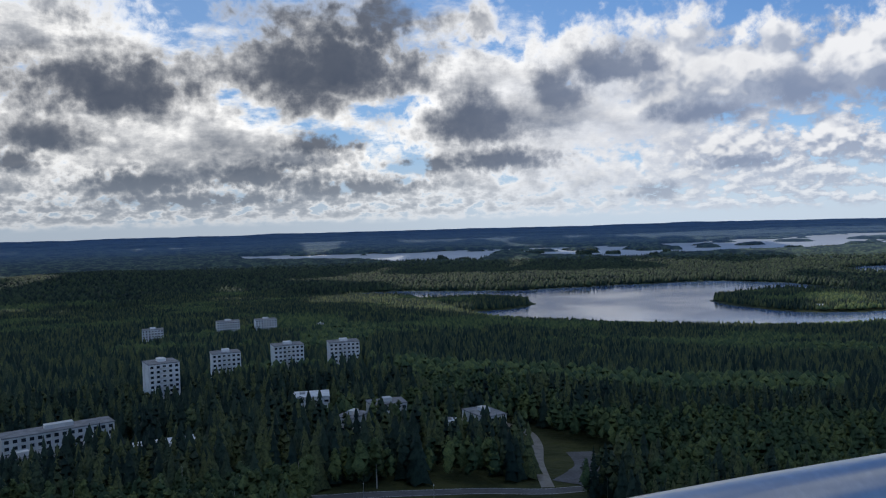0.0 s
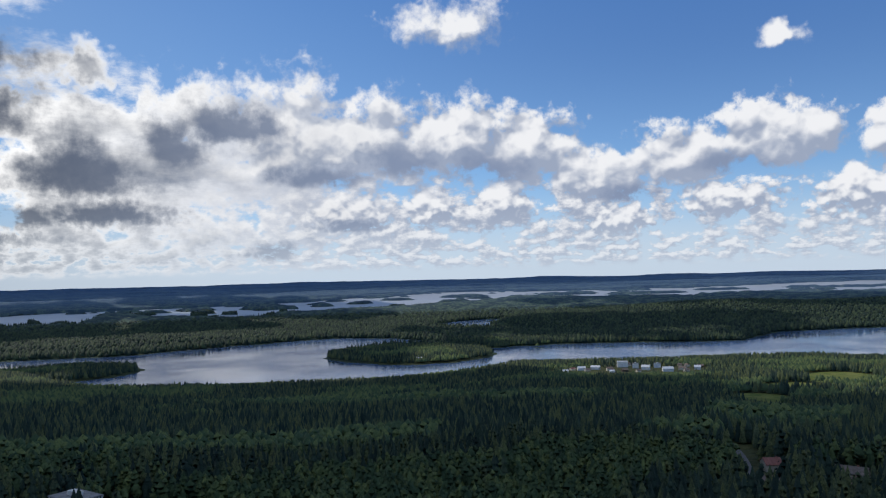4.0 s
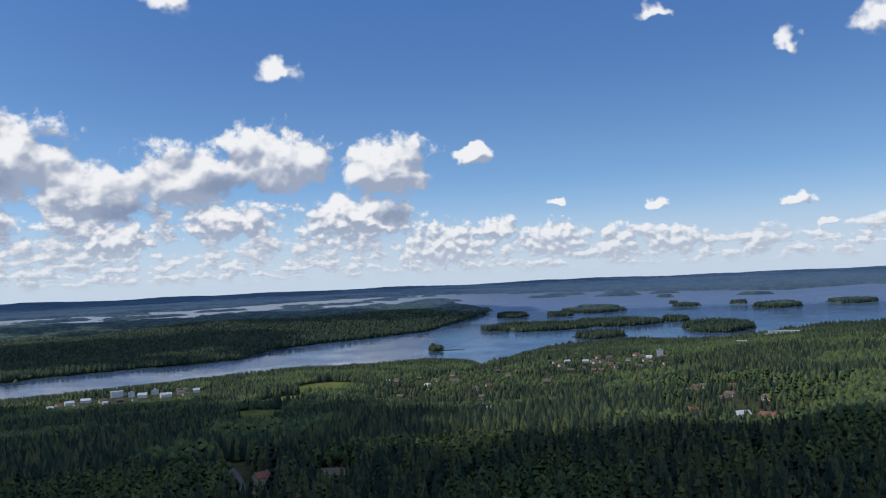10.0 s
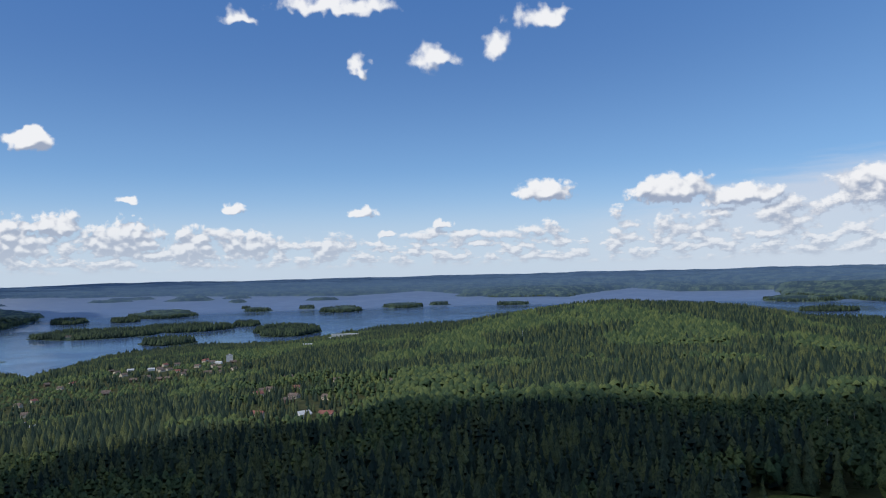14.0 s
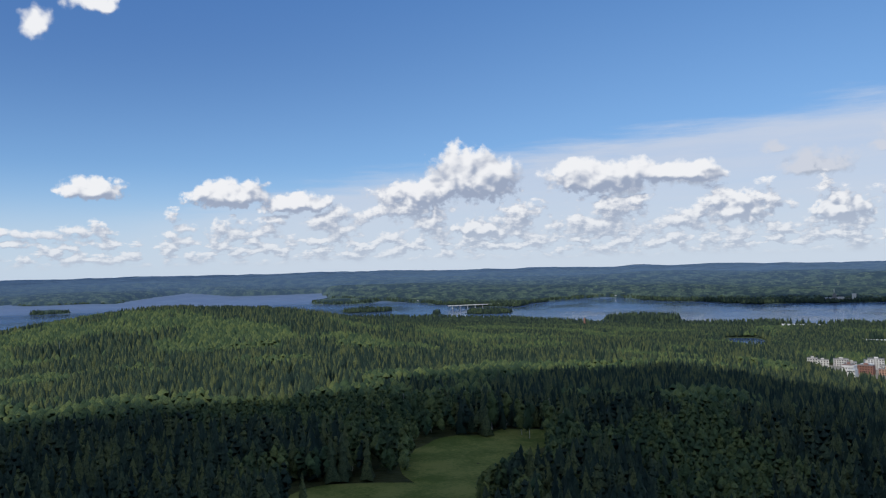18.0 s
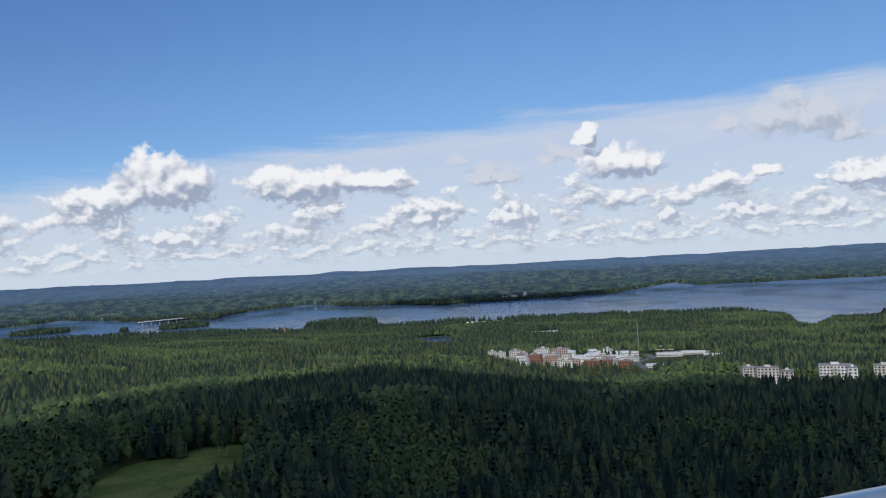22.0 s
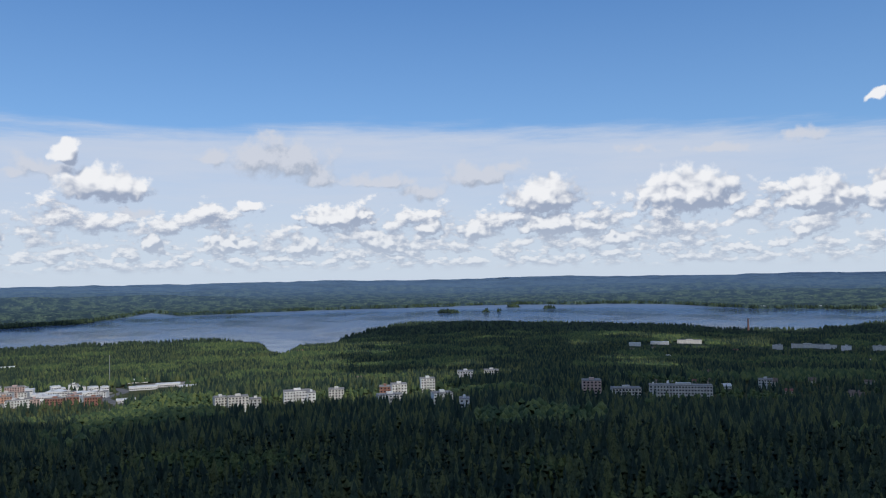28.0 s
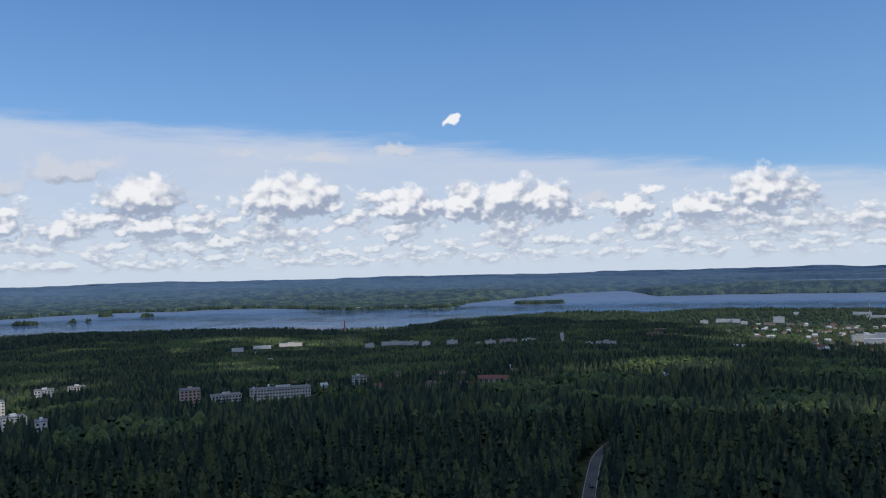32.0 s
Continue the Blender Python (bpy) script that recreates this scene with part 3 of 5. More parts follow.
def shore(az, r):
    """Metres inland from the nearest shore along the sight line; below 0 is water."""
    x, y = spread(az, r)
    wob = (fbm(x / 240 + 40, y / 240 + 40, 4, 5) - 0.5) * np.clip(r / 2500, 0.4, 4.0)
    near = along(NEAR_W + NEAR_E, az) + wob * 45
    far = along(FAR_W + FAR_E, az) + wob * 130
    inside = np.where(az < 12.0, np.minimum(r - near, far - r), -999.0)
    s = -inside
    for lake, roam in ((BACK_LAKE, 420), (SIDE_LAKE, 60), (POND, 20), (EAST_LAKE, 200), (WOOD_POND, 10)):
        rows = sorted(lake)
        a = along(lake, az, 1) + wob * roam
        b = along(lake, az, 2) + wob * roam
        ok = (az > rows[0][0]) & (az < rows[-1][0])
        s = np.minimum(s, np.where(ok, -np.minimum(r - a, b - r), 999.0))
    for a0, r0, wa, wr in TARNS:
        s = np.minimum(s, (np.sqrt(((az - a0) / wa) ** 2 + ((r - r0) / wr) ** 2) - 1) * wr)
    for a0, r0, wa, wr in ISLANDS_W + ISLANDS_E + ISLANDS_B:
        d = np.sqrt(((az - a0) / wa) ** 2 + ((r - r0) / wr) ** 2)
        s = np.maximum(s, (1.0 - d + wob * 0.5) * wr)
    return s


def relief(az, r):
    """Height of the bare land over the lake."""
    x, y = spread(az, r)
    near = np.mean([along(SLOPES, az + k) for k in (-6, -3, 0, 3, 6)], axis=0)
    u = np.clip(r / near, 0, 1)
    steep = 1.28 + 0.55 * np.clip((-142 - az) / 16, 0, 1)
    hill = 150.0 * (1 - u) ** steep * (1 - 0.03 * np.exp(-((r - 250) / 200) ** 2))
    n = fbm(x / 900 + 7, y / 900 + 3, 4, 11)
    far = np.clip((r - near) / 4000, 0, 1)
    h = hill + 8 + (n - 0.5) * (20 + 12 * far) + 4 * far
    h = h * (1 - 0.75 * np.clip((r - 3000) / 900, 0, 1) * np.clip((12500 - r) / 900, 0, 1) * np.clip((az + 96) / 10, 0, 1))
    for a0, r0, up, wa, wr in HILLS:
        h = h + up * np.exp(-((az - a0) / wa) ** 2 - ((r - r0) / wr) ** 2)
    s = shore(az, r)
    return np.where(s > 0, np.maximum(h, 3.0) * np.clip(0.12 + s / (140 + 0.05 * r), 0, 1) + 0.6, np.maximum(s * 0.1, -6.0))


EDGE, REACH = 2200.0, 2600.0


def bent(r, z):
    """Beyond EDGE the land is drawn nearer, and up along the sight line, so that the far shores fit within the view."""
    q = np.where(r > EDGE, EDGE + REACH * (1 - np.exp(-(np.maximum(r, EDGE) - EDGE) / REACH)), r)
    return q, EYE - (EYE - z) * q / r


def site(az, r, up=0.0):
    """A place on the land, as a vector; up: metres over it."""
    z = float(relief(np.array([az]), np.array([float(r)]))[0]) + up
    q, z = bent(np.array([float(r)]), np.array([z]))
    x, y = spread(az, q[0])
    return Vector((float(x), float(y), float(z[0])))


def quick_mesh(name, co, faces, mats, kind="", label="", category="", slots=None, smooth=False):
    """A mesh from arrays of corners and of equal-sided faces."""
    me = bpy.data.meshes.new(name)
    co, faces = np.asarray(co, np.float32), np.asarray(faces, np.int32)
    me.vertices.add(len(co))
    me.vertices.foreach_set("co", co.ravel())
    k = faces.shape[1]
    me.loops.add(faces.size)
    me.loops.foreach_set("vertex_index", faces.ravel())
    me.polygons.add(len(faces))
    me.polygons.foreach_set("loop_start", np.arange(0, faces.size, k, dtype=np.int32))
    for m in mats:
        me.materials.append(m)
    if slots is not None:
        me.polygons.foreach_set("material_index", np.asarray(slots, np.int32))
    me.polygons.foreach_set("use_smooth", np.full(len(faces), smooth))
    me.update(calc_edges=True)
    ob = new(name, me)
    return tagged(ob, label, category, "", kind)


def grid_faces(rows, cols, closed=False):
    i = np.arange(rows - 1)[:, None] * cols
    j = np.arange(cols if closed else cols - 1)[None, :]
    k = (j + 1) % cols
    return np.stack([i + j, i + k, i + cols + k, i + cols + j], -1).reshape(-1, 4)


def build_ground():
    az = np.concatenate([np.arange(34.0, -247.0, -0.36), np.arange(-247.0, -326.0, -1.5)])
    r = np.concatenate([[1.0, 40, 80], np.arange(110, 700, 22), np.arange(700, 2200, 28), np.geomspace(2200, 9000, 150)[0:], np.geomspace(9100, 30000, 64)])
    A, R = np.meshgrid(az, r)
    A2 = np.where(A < -250, -250.0, A)
    z = relief(A2, R)
    s = shore(A2, R)
    x, y = spread(A, R)
    # the woods' own crowns, where single trees are too small to tell
    tops = (10 + 16 * fbm(x / 34, y / 34, 2, 3)) * np.clip((s - 4) / 26, 0, 1) * np.clip((R - 4600) / 600, 0, 1)
    z = z + np.where(s > 0, tops, 0)
    roll = np.clip((R - 4600) / 2600, 0, 1) * np.clip(s / 600, 0, 1) * np.clip((-92 - A) / 14, 0.32, 1)
    z = z + roll * 190 * np.clip(fbm(x / 1900 + 5, y / 1900 + 5, 4, 41) - 0.46, 0, 1)
    rim = np.clip((R - 12500) / 9000, 0, 1)
    z = z + rim * (s > 0) * (20 + 120 * np.clip(fbm(A / 5 + 50, R / 6000, 4, 23) - 0.2, 0, 1))
    q, z = bent(R, z)
    x, y = spread(A, q)
    co = np.stack([x, y, z], -1).reshape(-1, 3)
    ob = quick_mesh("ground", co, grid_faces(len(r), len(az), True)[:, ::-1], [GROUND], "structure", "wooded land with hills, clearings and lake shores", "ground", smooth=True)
    x, y = spread(A, R)
    plan = np.stack([x, y, x * 0], -1).astype(np.float32)
    strips = np.stack([A * 105.0, np.log(R) * 1500.0, A * 0], -1).astype(np.float32)
    ob.data.attributes.new("strips", "FLOAT_VECTOR", "POINT").data.foreach_set("vector", strips.ravel())
    ob.data.attributes.new("plan", "FLOAT_VECTOR", "POINT").data.foreach_set("vector", plan.ravel())
    return ob


def build_water():
    az = np.arange(40.0, -320.0, -2.0)
    r = np.concatenate([np.arange(1500, 2300, 100), np.geomspace(2300, 19000, 64)])
    A, R = np.meshgrid(az, r)
    q, z = bent(R, np.zeros_like(R))
    x, y = spread(A, q)
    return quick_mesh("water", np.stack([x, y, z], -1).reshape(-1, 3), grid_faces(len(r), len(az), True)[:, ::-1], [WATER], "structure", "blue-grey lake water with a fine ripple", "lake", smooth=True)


build_ground()
build_water()

GRASS = two_tone("meadow_grass", (0.080, 0.112, 0.028), (0.175, 0.185, 0.058), 0.05, 1.0, 0.0, 0.4, 0.6)
GRASS.node_tree.nodes["Principled BSDF"].inputs["Specular IOR Level"].default_value = 0.05


def meadow(az, r, wa, wr, seed, mat=None, label="open green meadow between the woods", kind="meadow"):
    """An open grassy patch lying on the land."""
    t, q = np.meshgrid(np.linspace(0, math.tau, 49)[:-1], np.linspace(0.02, 1.0, 12))
    edge = 0.92 + 0.3 * fbm(np.cos(t) * 2 + seed, np.sin(t) * 2 + seed, 3, seed)
    A, R = az + wa * q * edge * np.cos(t), r + wr * q * edge * np.sin(t)
    z = relief(A, R) + 0.8 - 0.6 * q ** 8
    x, y = spread(A, R)
    return quick_mesh(kind, np.stack([x, y, z], -1).reshape(-1, 3), grid_faces(12, 48, True), [mat or GRASS], "structure", label, kind, smooth=True)


for seed, row in enumerate(FIELDS):
    meadow(*row, seed)

# ---- surfaces of built things ----
CONCRETE = two_tone("pale_concrete", (0.52, 0.51, 0.49), (0.66, 0.65, 0.62), 0.25, 0.85)
PANEL = two_tone("white_panel", (0.62, 0.62, 0.62), (0.78, 0.78, 0.77), 0.2, 0.75)
PLASTER = two_tone("cream_plaster", (0.50, 0.45, 0.36), (0.64, 0.58, 0.48), 0.3, 0.85)
RED_BRICK = two_tone("red_brick", (0.24, 0.11, 0.085), (0.33, 0.17, 0.13), 0.5, 0.85)
ORANGE = two_tone("orange_render", (0.42, 0.24, 0.17), (0.52, 0.33, 0.25), 0.4, 0.85)
PINK = two_tone("pinkish_render", (0.44, 0.32, 0.29), (0.56, 0.42, 0.38), 0.4, 0.85)
DARK_WOOD = two_tone("dark_timber", (0.06, 0.045, 0.035), (0.12, 0.085, 0.06), 0.8, 0.8)
FELT = two_tone("grey_roofing_felt", (0.16, 0.16, 0.165), (0.26, 0.26, 0.265), 0.3, 0.9)
SHEET = two_tone("pale_metal_roof", (0.55, 0.57, 0.60), (0.70, 0.72, 0.74), 0.3, 0.5)
RED_ROOF = two_tone("red_roof_tiles", (0.19, 0.070, 0.058), (0.28, 0.115, 0.095), 0.6, 0.8)
BROWN_ROOF = two_tone("brown_roof_tiles", (0.11, 0.085, 0.075), (0.20, 0.155, 0.13), 0.6, 0.85)
GLASS, g_net, g_bsdf = material("dark_window_glass", 0.08)
g_bsdf.inputs["Base Color"].default_value = (0.02, 0.025, 0.032, 1)
ASPHALT = two_tone("worn_asphalt", (0.075, 0.075, 0.078), (0.13, 0.13, 0.135), 0.08, 0.9, bump=0.2)
GRAVEL = two_tone("pale_gravel", (0.20, 0.18, 0.155), (0.30, 0.28, 0.245), 0.15, 0.95, bump=0.3)
LINE_PAINT = two_tone("road_paint", (0.55, 0.55, 0.53), (0.75, 0.75, 0.72), 2.0)
STEEL = two_tone("brushed_steel", (0.46, 0.46, 0.47), (0.60, 0.60, 0.61), 3.0, 0.28, 1.0, 0.04, 60.0)
GALVANISED = two_tone("galvanised_steel", (0.40, 0.41, 0.42), (0.55, 0.56, 0.57), 3.0, 0.45, 0.9)
CAR_PAINT = {k: two_tone(k + "_car_paint", v, tuple(x * 1.1 for x in v), 2.0, 0.25) for k, v in
             (("white", (0.7, 0.7, 0.7)), ("dark", (0.03, 0.035, 0.045)), ("red", (0.35, 0.03, 0.03)))}
RUBBER = two_tone("tyre_rubber", (0.02, 0.02, 0.02), (0.035, 0.035, 0.035), 4.0)


def part(name, bm, mat, parent, label=""):
    """Links a bmesh as one mesh under a thing or a part."""
    me = bpy.data.meshes.new(name)
    bm.to_mesh(me)
    bm.free()
    return piece(name, me, mat, parent, label)


def piece(name, me, mat, parent, label=""):
    if mat is not None and not me.materials:
        me.materials.append(mat)
    ob = new(name, me)
    ob.parent = parent
    return tagged(ob, label)


def thing(name, at, turn, label, category, group="", scale=1.0):
    ob = new(name)
    ob.empty_display_size = 0.5
    ob.matrix_basis = Matrix.Translation(at) @ Matrix.Rotation(radians(turn), 4, "Z") @ Matrix.Diagonal((scale, scale, scale, 1))
    return tagged(ob, label, category, group)


def box(bm, x0, y0, z0, x1, y1, z1):
    v = [bm.verts.new(p) for p in ((x0, y0, z0), (x1, y0, z0), (x1, y1, z0), (x0, y1, z0), (x0, y0, z1), (x1, y0, z1), (x1, y1, z1), (x0, y1, z1))]
    for f in ((3, 2, 1, 0), (4, 5, 6, 7), (0, 1, 5, 4), (1, 2, 6, 5), (2, 3, 7, 6), (3, 0, 4, 7)):
        bm.faces.new([v[i] for i in f])
    return bm


def boxes(*rows):
    bm = bmesh.new()
    for r in rows:
        box(bm, *r)
    return bm


def tube(rings, sides=10, cap=True):
    """A round body from (x, y, z, radius) rings, upright."""
    bm = bmesh.new()
    loops = [[bm.verts.new((x + r * math.cos(k * math.tau / sides), y + r * math.sin(k * math.tau / sides), z)) for k in range(sides)] for x, y, z, r in rings]
    for a, b in zip(loops, loops[1:]):
        for k in range(sides):
            bm.faces.new((a[k], a[(k + 1) % sides], b[(k + 1) % sides], b[k]))
    if cap:
        bm.faces.new(loops[-1])
        bm.faces.new(loops[0][::-1])
    return bm


# ---- the lookout tower's deck with its round handrail ----
DECK = EYE - 1.42
tower = thing("lookout_tower", (0, 0, 150.0), 0, "round concrete lookout tower with an open railed deck", "tower")
part("shaft", tube([(0, 0, 0, 5.2), (0, 0, 40, 4.6), (0, 0, DECK - 152.2, 4.4)], 48), CONCRETE, tower)
part("deck", tube([(0, 0, DECK - 152.2, 4.6), (0, 0, DECK - 150.6, 7.0), (0, 0, DECK - 150.35, 7.1), (0, 0, DECK - 150, 7.1)], 96), CONCRETE, tower)
part("core", tube([(0, 0, DECK - 150, 3.6), (0, 0, DECK - 147.2, 3.6), (0, 0, DECK - 147.1, 3.4)], 64), CONCRETE, tower, "plain round concrete core in the middle of the deck")


def ring(radius, z, thick, steps=192, sides=24):
    bm = bmesh.new()
    loops = []
    for i in range(steps):
        a = i * math.tau / steps
        loops.append([bm.verts.new(((radius + thick * math.cos(k * math.tau / sides)) * math.cos(a), (radius + thick * math.cos(k * math.tau / sides)) * math.sin(a),
                                    z + thick * math.sin(k * math.tau / sides))) for k in range(sides)])
    for i in range(steps):
        a, b = loops[i], loops[(i + 1) % steps]
        for k in range(sides):
            bm.faces.new((a[k], b[k], b[(k + 1) % sides], a[(k + 1) % sides])).smooth = True
    return bm


RAIL_Z = EYE - 0.35
railing = thing("railing", (0, 0, DECK), 0, "round brushed steel handrail on steel posts along the deck's edge", "railing")
part("handrail", ring(RAIL_R, RAIL_Z - DECK, 0.05), STEEL, railing, "thick polished steel tube handrail")
part("lower_rail", ring(RAIL_R, 0.55, 0.016, 192, 10), STEEL, railing)
part("foot_rail", ring(RAIL_R, 0.12, 0.016, 192, 10), STEEL, railing)
post_mesh = None
for i in range(24):
    a = i * math.tau / 24 + 0.09
    if post_mesh is None:
        bm = tube([(0, 0, 0, 0.06), (0, 0, 0.012, 0.06), (0, 0, 0.013, 0.022), (0, 0, RAIL_Z - DECK - 0.04, 0.022)], 12)
        post_mesh = bpy.data.meshes.new("post")
        bm.to_mesh(post_mesh)
        bm.free()
    ob = piece("post", post_mesh, STEEL, railing)
    ob.location = (RAIL_R * math.cos(a), RAIL_R * math.sin(a), 0)

# ---- buildings: heading, distance, width, depth, height, turn, style ----
WEST_BLOCKS = [(20.4, 484, 17, 18, 28, 12, "tower"), (16.1, 562, 19, 16, 24, 6, "tower"), (11.8, 594, 22, 16, 24, 10, "tower"), (7.8, 608, 23, 16, 24, 8, "tower"), 
    (15.8, 1028, 28, 16, 24, 6, "tower"), (13.2, 1008, 26, 16, 24, 8, "tower"), (20.8, 956, 23, 16, 24, 0, "tower"), (10.3, 438, 20, 16, 9, 0, "hall"), 
    (7.4, 356, 10, 14, 13, -35, "slab"), (4.9, 392, 18, 13, 13, 12, "slab"), (-2.2, 378, 13, 20, 13, 30, "slab"), (0.2, 386, 10, 10, 6, 8, "hall")]
WEST_ROWS = [(26.9, 382, 44, 12, 14, 10, "slab"), (24.2, 364, 10, 10, 9, 10, "slab"), (20.3, 350, 25, 10, 8, 6, "hall"), (29.0, 354, 18, 10, 9, 14, "slab"), 
    (9.3, 1128, 10, 12, 11, 0, "slab"), (7.9, 1046, 9, 10, 10, 0, "slab"), (6.2, 1582, 16, 10, 9, 0, "house"), (2.5, 1566, 34, 12, 5, 0, "hall"), 
    (23.0, 696, 8, 9, 6, 0, "house"), (25.8, 728, 8, 9, 6, 20, "house")]
LAKE_HOUSES = [(-37.4, 1626, 16, 10, 8, 10, "whitehouse"), (-38.4, 1640, 18, 10, 8, -15, "whitehouse"), (-40.3, 1683, 22, 12, 12, 5, "hall"), (-41.2, 1650, 12, 10, 10, 0, "tower"),
    (-41.9, 1609, 16, 11, 10, -10, "whitehouse"), (-43.4, 1570, 20, 11, 9, 12, "whitehouse"), (-44.4, 1600, 14, 10, 8, -20, "house"), (-45.4, 1611, 12, 9, 9, 0, "whitehouse"),
    (-42.7, 1660, 14, 10, 9, 0, "tower"), (-39.4, 1600, 12, 9, 8, 15, "house"),
    (-49.6, 468, 10, 10, 7, 20, "redhouse"), (-49.5, 414, 10, 10, 7, 15, "house"), 
    (-54.3, 456, 15, 12, 7, -10, "house"), (-54.1, 428, 12, 10, 6, -10, "house"), (-63.7, 1358, 9, 9, 7, 0, "house"), 
    (-65.4, 856, 14, 10, 8, 15, "whitehouse")]
NORTH_HOUSES = [(-65.7, 790, 17, 10, 8, 20, "whitehouse"), (-71.2, 652, 13, 11, 8, 0, "darkhouse"), (-86.6, 2322, 80, 16, 14, 5, "hall"), 
    (-85.8, 2232, 34, 12, 10, 5, "hall"), (-83.9, 1878, 24, 10, 9, 0, "hall"), (-78.4, 1622, 13, 11, 13, 0, "tower"), (-63.7, 1346, 13, 9, 7, 0, "house"), 
    (-68.1, 3414, 20, 9, 8, 0, "house")]
TOWN_FRONT = [(-150.8, 1176, 13, 12, 13, 0, "slab"), (-152.5, 1242, 19, 12, 11, 5, "slab"), (-152.9, 1122, 12, 12, 12, -15, "redblock"), 
    (-153.9, 1132, 19, 12, 12, -15, "redblock"), (-154.5, 1224, 20, 14, 16, 0, "tower"), (-155.7, 1222, 24, 14, 16, 0, "pinkblock"), 
    (-155.1, 1134, 19, 12, 9, 0, "orangeblock"), (-156.1, 1071, 18, 12, 10, 10, "tower"), (-156.8, 1073, 11, 12, 10, 10, "pinkblock"), 
    (-158.0, 1084, 21, 12, 9, -12, "redblock"), (-160.3, 1054, 18, 12, 10, -12, "redblock"), (-157.6, 1140, 23, 16, 8, -20, "hall"), 
    (-158.2, 1210, 28, 16, 9, -20, "hall")]
TOWN_BACK = [(-157.2, 1214, 21, 18, 6, -20, "hall"), (-159.3, 1208, 35, 18, 6, -20, "hall"), (-163.2, 1430, 42, 14, 6, 0, "hall"), 
    (-163.4, 1250, 39, 14, 5, 0, "hall"), (-165.0, 1288, 36, 14, 5, 0, "hall"), (-166.5, 1228, 34, 14, 4, 0, "hall"), (-162.3, 1052, 22, 14, 4, 0, "hall"), 
    (-167.5, 1306, 18, 10, 4, 0, "hall"), (-150.5, 2822, 135, 20, 4, 0, "hall"), (-154.8, 2188, 70, 16, 4, 0, "hall"), 
    (-174.0, 2192, 19, 10, 6, 0, "redhouse"), (-143.6, 386, 8, 9, 4, 20, "house")]
EAST_BLOCKS = [(-168.4, 830, 12, 13, 16, 10, "slab"), (-169.6, 822, 20, 13, 16, 6, "slab"), (-170.8, 782, 11, 13, 16, 0, "slab"), 
    (-173.7, 822, 27, 14, 18, 4, "tower"), (-174.7, 792, 8, 14, 18, 4, "tower"), (-176.5, 840, 16, 13, 16, 0, "slab"), 
    (-180.0, 810, 11, 14, 18, 0, "redblock"), (-181.0, 832, 16, 14, 18, 6, "tower"), (-180.3, 742, 23, 14, 15, 10, "tower"), 
    (-183.1, 892, 16, 14, 18, 6, "tower"), (-184.1, 724, 18, 14, 15, 12, "tower"), (-185.9, 994, 20, 14, 18, 0, "tower")]
EAST_ROWS = [(-187.8, 1034, 19, 13, 16, 0, "slab"), (-185.7, 632, 8, 14, 18, 0, "tower"), (-194.9, 742, 17, 14, 22, 4, "pinkblock"), 
    (-197.3, 766, 27, 13, 14, 8, "slab"), (-199.2, 820, 8, 13, 14, 0, "slab"), (-201.2, 848, 58, 13, 13, 4, "slab"), (-206.6, 982, 15, 12, 12, 0, "slab"), 
    (-212.0, 876, 14, 12, 8, 0, "house"), (-216.7, 894, 25, 12, 9, 0, "redhouse"), (-221.4, 778, 19, 12, 7, 0, "redhouse"), 
    (-202.9, 1178, 10, 10, 10, 0, "house"), (-178.2, 1112, 8, 10, 12, 0, "house")]
CITY_MID = [(-198.2, 2176, 31, 12, 9, 0, "hall"), (-201.9, 2316, 66, 14, 10, 6, "slab"), (-199.9, 2258, 49, 12, 8, 4, "hall"), 
    (-207.7, 2134, 15, 11, 12, 0, "slab"), (-209.4, 2194, 74, 12, 10, 4, "slab"), (-210.6, 2158, 43, 12, 10, 0, "slab"), 
    (-211.7, 2082, 22, 12, 12, 0, "tower"), (-213.6, 2072, 29, 12, 11, 0, "slab"), (-216.4, 1918, 26, 12, 12, 0, "slab"), 
    (-217.7, 1928, 42, 12, 12, 4, "pinkblock"), (-219.2, 1930, 34, 12, 11, 0, "slab"), (-221.6, 1900, 9, 9, 22, 0, "tower")]
CITY_EDGE = [(-230.5, 786, 15, 13, 9, 20, "whitehouse"), (-228.5, 796, 8, 9, 13, 0, "tower"), (-236.3, 2922, 36, 16, 20, 0, "tower"), 
    (-231.5, 2796, 26, 11, 12, 0, "tower"), (-232.8, 2898, 52, 12, 11, 0, "hall"), (-233.6, 2882, 26, 12, 12, 0, "hall"), 
    (-234.1, 2790, 21, 10, 10, 0, "hall"), (-235.7, 2756, 34, 10, 9, 0, "house"), (-237.4, 3526, 21, 11, 10, 0, "hall"), 
    (-240.9, 1866, 23, 13, 14, 15, "slab"), (-241.5, 1884, 28, 13, 14, 5, "hall"), (-241.9, 1780, 40, 12, 11, 5, "hall")]
CITY_FAR = [(-242.3, 1924, 26, 12, 14, 0, "hall"), (-239.4, 1284, 11, 9, 9, 0, "house"), (-238.7, 1548, 13, 10, 9, 0, "redhouse"), 
    (-240.5, 2480, 20, 10, 9, 0, "house"), (-241.1, 2302, 18, 10, 9, 0, "house"), (-241.3, 3546, 68, 16, 12, 0, "hall"), 
    (-242.1, 3374, 68, 16, 8, 0, "hall"), (-237.0, 2752, 23, 10, 8, 0, "house"), (-237.7, 2714, 16, 10, 8, 0, "house"), 
    (-239.6, 2674, 19, 10, 9, 0, "redhouse"), (-224.7, 1648, 41, 12, 11, 0, "slab"), (-223.5, 1614, 16, 12, 11, 0, "slab")]
